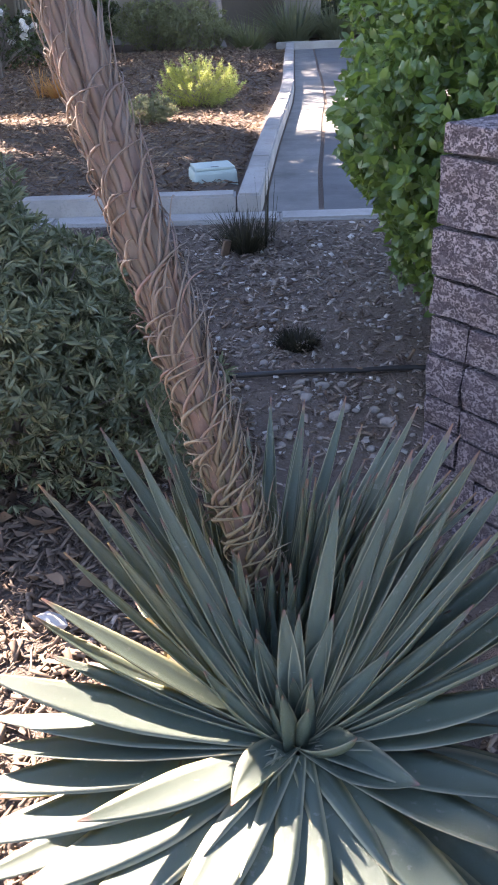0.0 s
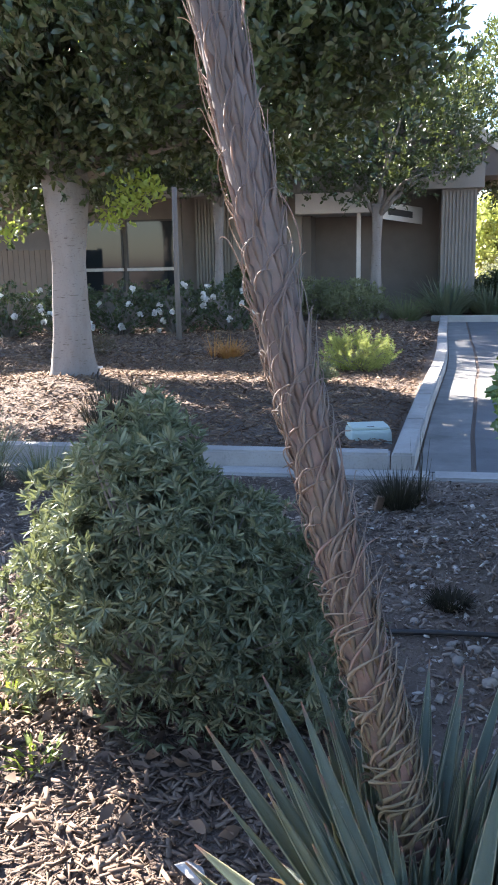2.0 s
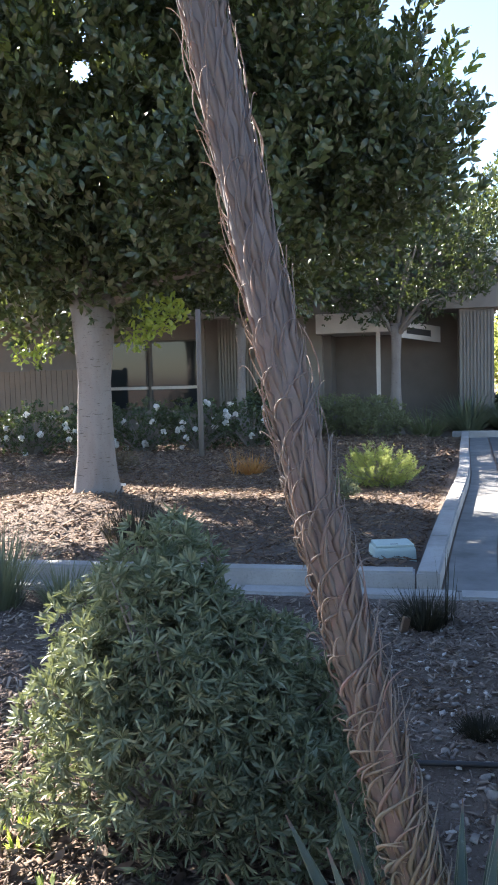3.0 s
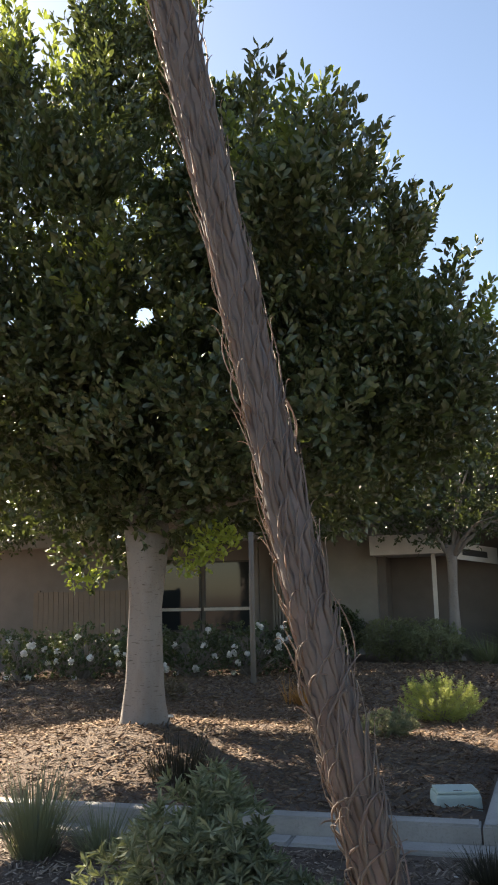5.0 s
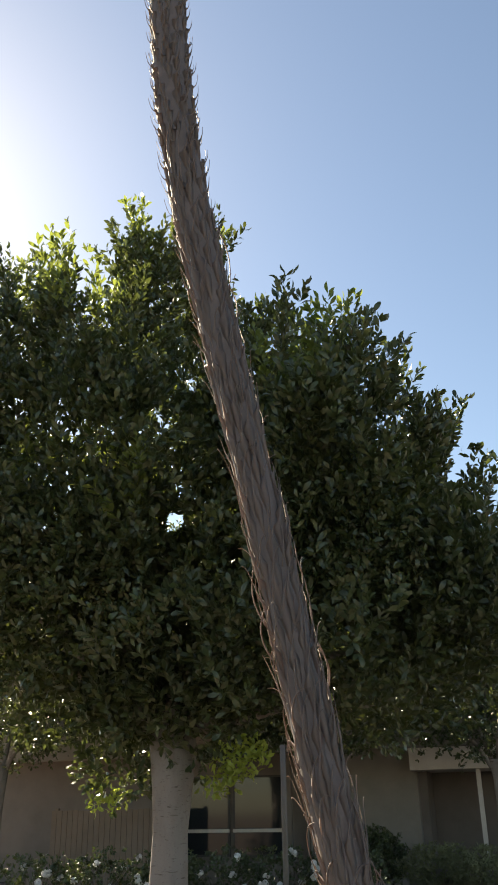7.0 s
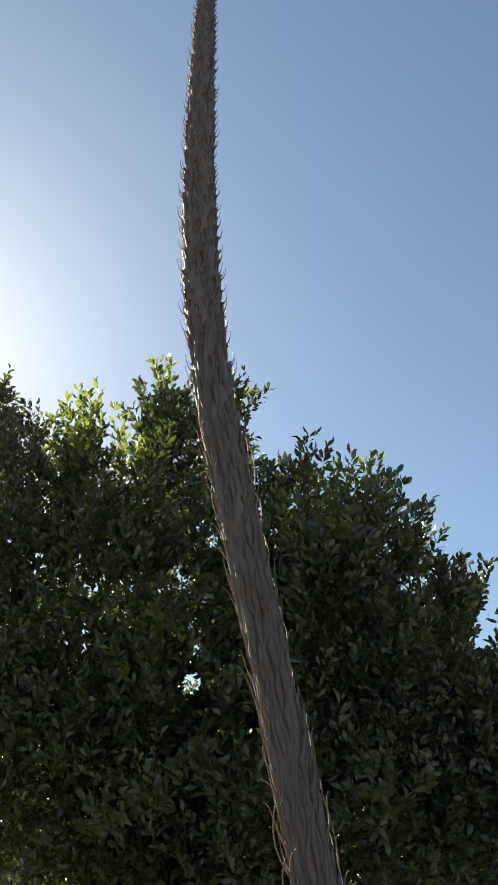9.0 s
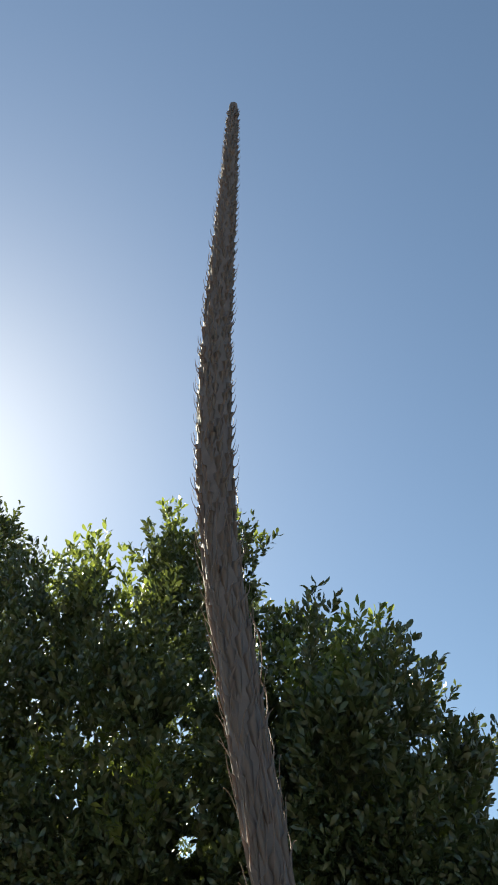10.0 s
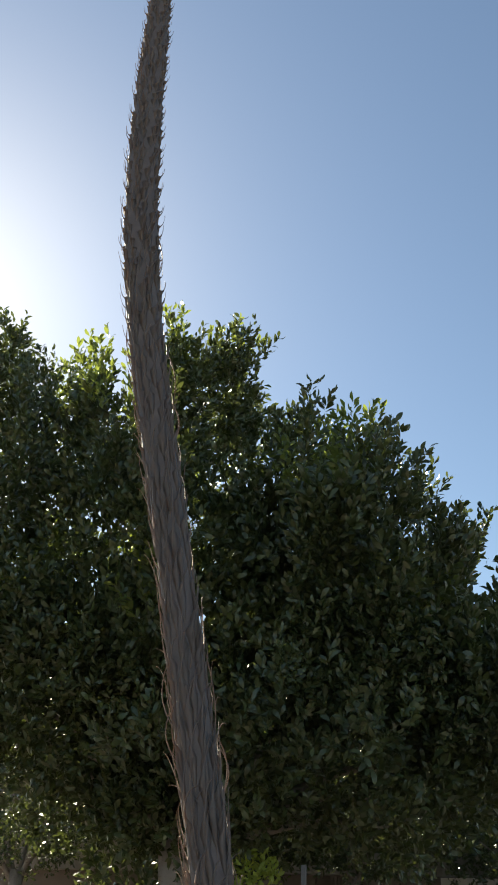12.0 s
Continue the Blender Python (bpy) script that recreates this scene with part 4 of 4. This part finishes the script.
        piece("pane", x + 0.05, x + 1.35, 22.68, 22.695, 0.65, 1.15, GLASS, parent=w)
        piece("pane", x + 0.05, x + 1.35, 22.68, 22.695, 1.26, 2.45, GLASS, parent=w)
        piece("rail", x, x + 1.4, 22.64, 22.70, 1.16, 1.24, TRIM_WHITE, parent=w)
    return tagged(house, "low beige ribbed office building with a white entrance canopy", "building")


building()


# ---- small plants ----
def tuft(name, at, height, radius, count, width, mat, seed, label, category, lean=0.5, curve=0.3, group=""):
    """A clump of grass-like blades."""
    rng = random.Random(seed)
    plant = empty(name, Matrix.Translation(at))
    chunks = []
    for k in range(count):
        a = rng.uniform(0, 6.283)
        r = radius * 0.3 * math.sqrt(rng.random())
        L = height * rng.uniform(0.6, 1.15)
        ln = lean * rng.random() ** 0.7
        d = Vector((math.cos(a) * ln, math.sin(a) * ln, 1)).normalized()
        side = Vector((-math.sin(a), math.cos(a), 0))
        p = Vector((math.cos(a) * r, math.sin(a) * r, -0.02))
        verts, faces = [], []
        m = 5
        for i in range(m):
            s = i / (m - 1)
            q = p + d * L * s + Vector((math.cos(a), math.sin(a), -0.5)) * curve * L * s * s * ln * 1.4
            w = width * (1 - s) ** 0.6 + 0.0006
            verts += [q + side * w * 0.5, q - side * w * 0.5]
            if i:
                b = i * 2
                faces.append((b - 2, b - 1, b + 1, b))
        chunks.append((verts, faces))
    sheaves = 6 if count >= 200 else 1
    for j in range(sheaves):
        v, f = join(chunks[j::sheaves])
        mesh_object("blade_sheaf", v, f, mat, plant)["kind"] = "stuff"
    return tagged(plant, label, category, group)


tuft("grass_tuft", (-0.12, 5.08, 0), 0.215, 0.42, 420, 0.006, DARK_GRASS, 1, "dark spiky dry grass tuft beside the kerb", "grass tuft", 0.75)
tuft("dry_stalk", (-0.0, 5.14, 0), 0.42, 0.3, 12, 0.006, DARK_GRASS, 21, "thin upright dry stalks beside the dark tuft", "plant", 0.22, 0.1)
tuft("grass_tuft", (0.13, 3.55, 0), 0.075, 0.26, 600, 0.005, DARK_GRASS, 2, "small dark withered tuft on bare soil", "grass tuft", 0.8)
tuft("grass_tuft", (-2.95, 5.2, 0), 0.55, 0.5, 320, 0.010, GREY_LEAF, 3, "grey-green grass clump before the kerb", "grass tuft", 0.6)
tuft("grass_tuft", (-2.5, 5.25, 0), 0.34, 0.4, 200, 0.008, GREY_LEAF, 13, "low grey-green grass clump before the kerb", "grass tuft", 0.8)
tuft("weed", (-1.43, 2.5, 0), 0.09, 0.3, 70, 0.015, YELLOW_GREEN_LEAF, 4, "bright green sunlit weed in the mulch", "weed", 1.2, group="weeds")
tuft("weed", (-1.17, 2.17, 0), 0.07, 0.2, 50, 0.015, YELLOW_GREEN_LEAF, 5, "small bright green weed in the mulch", "weed", 1.2, group="weeds")
tuft("dry_plant", (-2.66, 7.1, 0.06), 0.42, 0.9, 260, 0.008, DARK_GRASS, 6, "wiry brown dry stems in mulch below the tree", "plant", 0.5)
tuft("strap_plant", (0.75, 21.2, 0), 1.0, 1.2, 260, 0.05, GREY_LEAF, 7, "dark strap-leaved clump against the building", "plant", 0.9, 0.5)
tuft("ornamental_grass", (-0.2, 19.8, 0), 0.75, 1.0, 420, 0.014, OLIVE_LEAF, 8, "rounded grey-green ornamental grass by the entrance", "grass", 0.9, 0.6)
tuft("orange_plant", (-2.7, 12.3, 0.03), 0.34, 0.5, 240, 0.012, ORANGE_LEAF, 9, "low orange-leaved plant catching the sun", "plant", 1.1, 0.2)
tuft("seed_stalk", (-2.92, 12.25, 0.03), 0.5, 0.2, 14, 0.012, ORANGE_LEAF, 10, "thin reddish stalks beside the orange plant", "plant", 0.5, 0.2)
shrub("bush", (-1.2, 9.75, 0.02), (0.32, 0.3, 0.3), GREY_LEAF, 51, 350, 12, 0.05, 0.18, "small grey-green shrub beside the bright one", "bush", tilt=1.1, spread=0.5)
shrub("bush", (-3.9, 20.6, 0), (0.95, 0.8, 1.35), TREE_LEAF, 52, 900, 8, 0.10, 0.4, "dark clipped shrub against the beige wall", "bush")
shrub("bush", (-2.3, 20.2, 0), (0.85, 0.7, 1.0), OLIVE_LEAF, 53, 800, 8, 0.10, 0.2, "loose olive-green shrub by the entrance", "bush")
shrub("bush", (-1.3, 19.6, 0), (0.75, 0.7, 0.95), OLIVE_LEAF, 54, 700, 8, 0.10, 0.2, "loose yellowish-green feathery shrub by the entrance", "bush")
tuft("strap_plant", (1.75, 21.6, 0), 0.9, 1.2, 240, 0.05, GREY_LEAF, 17, "dark strap-leaved clump at the building corner", "plant", 0.9, 0.5)
shrub("bush", (2.75, 22.4, 0), (0.9, 0.7, 1.15), TREE_LEAF, 57, 800, 8, 0.10, 0.4, "dark green shrub at the end of the path", "bush")
shrub("bush", (2.0, 22.9, 0), (0.75, 0.5, 1.0), TREE_LEAF, 58, 600, 8, 0.10, 0.4, "low dark shrub beside the building corner", "bush")
shrub("bush", (2.9, 26.0, 0), (1.1, 0.9, 1.5), GREY_LEAF, 56, 700, 8, 0.11, 0.3, "dark green shrub beyond the building corner", "bush")
shrub("bush", (-5.1, 12.6, 0), (0.55, 0.5, 0.38), DRY_LEAF, 55, 300, 8, 0.07, 0.2, "low brown withered shrub in the bed", "bush")


def far_tree(x, y, w, h, mat, seed, label):
    return shrub("far_tree", (x, y, 0), (w, 2.5, h), mat, seed, 1600, 8, 0.28, 0.4, label, "tree", inner=0.4)


far_tree(4.2, 33, 2.6, 4.2, BRIGHT_LEAF, 61, "distant sunlit yellow-green tree beyond the building")
far_tree(13.0, 37, 5.0, 6.5, TREE_LEAF, 62, "distant dark tree beyond the path")


# ---- white roses ----
def rose_bush(at, seed):
    rng = np.random.default_rng(seed)
    plant = shrub("rose_bush", at, (0.95, 0.6, 1.1), TREE_LEAF, seed, 330, 6, 0.08, 0.5,
                  "dark rose bush dotted with white flowers", "rose bush")
    tagged(plant, group="white rose bushes")
    for k in range(9):
        d = unit(rng.normal(size=(1, 3)))[0]
        d[1] = -abs(d[1])
        p = np.array([d[0] * 0.85, d[1] * 0.55, 0.5 + d[2] * 0.48])
        n = 14
        ways = rng.normal(size=(n, 3)) * 0.7 + np.array([0, -0.4, 0.6])
        blades("flower", np.repeat(p[None], n, 0), ways, rng.uniform(0.06, 0.09, n), 0.07, PETAL, plant, fold=0.5, rng=rng)


for i in range(6):
    rose_bush((-8.9 + 1.05 * i, 15.2 + 0.35 * i, 0), 70 + i)


# ---- fence at the far side ----
def fence():
    ob = empty("wooden_fence", Matrix.Translation((-10.6, 21.0, 0)))
    rng = random.Random(3)
    for i in range(20):
        x = -1.4 + i * 0.15
        part("board", box_bm(x, x + 0.14, 0, 0.022, 0.05, 1.75 + rng.uniform(-0.015, 0.015)), FENCE_WOOD, ob)
    for z in (0.4, 1.45):
        part("rail", box_bm(-1.4, 1.6, 0.023, 0.07, z, z + 0.09), FENCE_WOOD, ob)
    for x in (-1.35, 0.1, 1.5):
        part("post", box_bm(x, x + 0.09, 0.071, 0.16, -0.1, 1.8), FENCE_WOOD, ob)
    return tagged(ob, "weathered brown vertical-board wooden fence", "fence")


fence()


# ---- post before the building ----
v, f = tube([(0, 0, -0.1), (0, 0, 1.3), (0.01, 0, 2.7)], [0.05, 0.047, 0.045], 12)
post = mesh_object("post", v, f, STUCCO_DARK, smooth=True)
post.matrix_world = Matrix.Translation((-4.2, 15.0, 0))
tagged(post, "slender grey-brown post standing before the building", "post")


# ---- valve box ----
def valve_box():
    ob = empty("valve_box", pose(-0.39, 6.86, 0.0, 0, 0, 14))
    body = box_bm(-0.165, 0.165, -0.14, 0.14, -0.05, 0.115, 0.025)
    for v in body.verts:
        k = 1.0 + 0.06 * (0.12 - v.co.z) / 0.17
        v.co.x *= k
        v.co.y *= k
    part("body", body, BOX_GREEN, ob, smooth=False)
    lid = part("lid", box_bm(-0.152, 0.152, -0.125, 0.125, 0.117, 0.135, 0.006), BOX_GREEN, ob, "faded pale green lid")
    part("key_slot", box_bm(-0.03, 0.03, -0.10, -0.08, 0.1352, 0.1365), METAL_DARK, lid)
    return tagged(ob, "faded pale green plastic irrigation valve box", "valve box")


valve_box()


# ---- drip hose ----
def hose():
    pts = []
    for i in range(40):
        x = -0.42 + i * 0.045
        y = 3.22 + 0.02 * math.sin(x * 4) + 0.05 * max(0, x - 0.9)
        pts.append((x, y, lift(x, y) + 0.018))
    v, f = tube(pts, [0.0115] * len(pts), 8)
    return tagged(mesh_object("drip_hose", v, f, HOSE, smooth=True), "black plastic drip hose lying on the soil", "hose")


hose()


def sprinkler():
    ob = empty("sprinkler", Matrix.Translation((-3.36, 8.62, lift(-3.36, 8.62))))
    v, f = tube([(0, 0, -0.02), (0, 0, 0.05), (0.03, 0, 0.12)], [0.012, 0.011, 0.009], 8)
    mesh_object("riser", v, f, HOSE, ob)
    part("nozzle", box_bm(0.01, 0.06, -0.015, 0.015, 0.11, 0.135, 0.004), TRIM_WHITE, ob)
    return tagged(ob, "small sprinkler riser with a pale nozzle", "sprinkler")


sprinkler()


# ---- stones, litter and mulch ----
def rock(name, at, size, mat, seed, label, category, group="", rough=0.22, fine=2):
    bm = bmesh.new()
    bmesh.ops.create_icosphere(bm, subdivisions=fine, radius=1.0)
    for v in bm.verts:
        k = 1 + rough * noise.noise(v.co * 1.4 + Vector((seed, 0, 0)))
        v.co = Vector((v.co.x * size[0] * k, v.co.y * size[1] * k, v.co.z * size[2] * k))
    ob = part(name, bm, mat, None, smooth=fine > 1)
    ob.matrix_world = pose(at[0], at[1], at[2], 0, 0, seed * 57 % 360)
    return tagged(ob, label, category, group)


stone_rng = random.Random(17)
STONES = [(0.276, 2.906, 0.030), (0.345, 2.555, 0.024), (0.208, 3.122, 0.032), (0.24, 2.84, 0.036), (-0.02, 3.36, 0.026), (-0.15, 3.14, 0.016), (0.02, 2.78, 0.018),
          (0.14, 3.02, 0.03), (0.42, 2.78, 0.034), (0.12, 3.15, 0.024), (0.34, 2.62, 0.02)]
for i, (x, y, r) in enumerate(STONES):
    rock("stone", (x, y, lift(x, y) + r * 0.25), (r, r * 0.75, r * 0.55), STONE, i + 1, "pale rounded stone half sunk in the soil", "stone", "stones in the soil")
for i in range(150):
    x, y, r = stone_rng.uniform(-0.45, 0.75), stone_rng.uniform(2.4, 4.4), stone_rng.uniform(0.008, 0.02)
    rock("stone", (x, y, lift(x, y) + r * 0.35), (r, r * stone_rng.uniform(0.6, 1.0), r * 0.6), STONE, i + 40, "small grey pebble on the soil", "stone", "stones in the soil")
LITTER = Mat("pale_stone", (0.42, 0.39, 0.36), 0.9).m
rock("stone", (-0.56, 1.74, 0.015), (0.05, 0.03, 0.017), LITTER, 31, "chalk-white chunk of stone on the mulch", "stone", "", 0.7, 1)


def scatter_chips(name, area, count, size, seed, mat, label, test=None, slim=(0.08, 0.34)):
    """Bark chips lying every way on the soil."""
    rng = np.random.default_rng(seed)
    x = rng.uniform(area[0], area[1], count)
    y = rng.uniform(area[2], area[3], count)
    if test is not None:
        keep = test(x, y)
        x, y = x[keep], y[keep]
    n = len(x)
    z = np.array([lift(a, b) for a, b in zip(x, y)])
    L = size * (0.35 + 1.5 * rng.random(n) ** 2)
    W = L * rng.uniform(slim[0], slim[1], n)
    T = W * rng.uniform(0.10, 0.35, n)
    yaw = rng.uniform(0, math.pi * 2, n)
    pit = rng.normal(0, 0.28, n)
    rol = rng.normal(0, 0.4, n)
    d = np.stack([np.cos(yaw) * np.cos(pit), np.sin(yaw) * np.cos(pit), np.sin(pit)], 1)
    s0 = np.stack([-np.sin(yaw), np.cos(yaw), np.zeros(n)], 1)
    u0 = np.cross(d, s0)
    s = s0 * np.cos(rol)[:, None] + u0 * np.sin(rol)[:, None]
    u = np.cross(d, s)
    c = np.stack([x, y, z + T * 0.4 + np.abs(np.sin(pit)) * L * 0.35 + rng.random(n) * 0.012], 1)
    corner = []
    for a in (-0.5, 0.5):
        for b in (-0.5, 0.5):
            for e in (-0.5, 0.5):
                taper = rng.uniform(0.45, 1.1, n)
                corner.append(c + d * (a * L * rng.uniform(0.8, 1.1, n))[:, None] + s * (b * W * taper)[:, None] + u * (e * T)[:, None])
    verts = np.stack(corner, 1).reshape(-1, 3)
    k = (np.arange(n) * 8)[:, None]
    quads = np.concatenate([k + np.array([q]) for q in ([0, 1, 3, 2], [4, 6, 7, 5], [0, 4, 5, 1], [2, 3, 7, 6], [1, 5, 7, 3])], 1).reshape(-1, 4)
    me = bpy.data.meshes.new(name)
    me.vertices.add(len(verts))
    me.vertices.foreach_set("co", verts.astype(np.float32).ravel())
    me.loops.add(quads.size)
    me.loops.foreach_set("vertex_index", quads.astype(np.int32).ravel())
    me.polygons.add(len(quads))
    me.polygons.foreach_set("loop_start", (np.arange(len(quads)) * 4).astype(np.int32))
    me.update(calc_edges=True)
    me.materials.append(mat)
    return tagged(new(name, me), label, "mulch", kind="stuff")


def bed_only(x, y):
    return (y > 6.1) & (x < 0.062 * (y - 5.85) - 0.25)


scatter_chips("mulch", (-2.6, 0.1, 0.3, 3.6), 46000, 0.034, 1, CHIP, "loose brown bark mulch chips covering the ground",
              lambda x, y: (x + 0.15 * y < 0.35))
def thinning(x, y):
    """Chips thin out away from the mulched strip."""
    dx = np.maximum(np.maximum(-2.6 - x, x - 0.1), 0)
    dy = np.maximum(np.maximum(0.3 - y, y - 3.6), 0)
    d = np.hypot(dx, dy)
    patchy = 0.75 + 0.45 * np.sin(x * 3.1 + 1.3 * np.sin(y * 2.3)) * np.cos(y * 2.7)
    keep = np.exp(-d / 0.65) * patchy * np.where(x > 0.1, 0.3, 1.0)
    return (d > 0) & (np.random.default_rng(2).random(len(x)) < keep)


scatter_chips("mulch", (-5.4, 2.1, -2.4, 5.6), 150000, 0.035, 11, CHIP, "bark chips thinning out over bare soil", thinning)
scatter_chips("mulch", (-3.5, 1.2, 3.2, 5.6), 15000, 0.035, 2, OLD_CHIP, "weathered grey bark chips on dark soil", lambda x, y: (y > 4.3) | (x < -0.3))
scatter_chips("mulch", (-0.5, 1.3, 0.3, 5.6), 15000, 0.024, 3, OLD_CHIP, "fine scattered bark chips on dark soil", slim=(0.1, 0.4))
scatter_chips("mulch", (-7.5, 0.6, 6.1, 12.5), 46000, 0.052, 4, BED_CHIP, "sunlit bark mulch chips in the planting bed", bed_only)
scatter_chips("mulch", (-9.5, 1.2, 12.5, 19.4), 30000, 0.075, 14, BED_CHIP, "shaded bark mulch between the beds and the building", bed_only)
scatter_chips("gravel", (-0.5, 1.0, 2.3, 5.5), 900, 0.02, 6, STONE, "small grey gravel scattered over the soil", slim=(0.5, 0.9))
stub = part("wood_stub", box_bm(-0.022, 0.022, -0.014, 0.014, -0.03, 0.085, 0.006), CHIP, None)
stub.matrix_world = pose(-0.235, 4.93, 0.0, 8, 12, 25)
tagged(stub, "short splintered tan wooden stub beside the tuft", "wood stub")
DEAD = Mat("dead_leaf", (0.20, 0.13, 0.085), 0.8)
DEAD.mix(DEAD.ramp(DEAD.island(), 0.2, 1.0), (0.13, 0.085, 0.06))
lr = np.random.default_rng(9)
n = 70
lp = np.stack([lr.uniform(-1.4, -0.4, n), lr.uniform(1.8, 2.5, n), lr.uniform(0.005, 0.03, n)], 1)
lw = lr.normal(size=(n, 3)) * np.array([1, 1, 0.25])
tagged(blades("leaf_litter", lp, lw, lr.uniform(0.04, 0.09, n), lr.uniform(0.02, 0.04, n), DEAD.m, rng=lr), "curled brown dead leaves below the shrub", "leaf litter", kind="stuff")
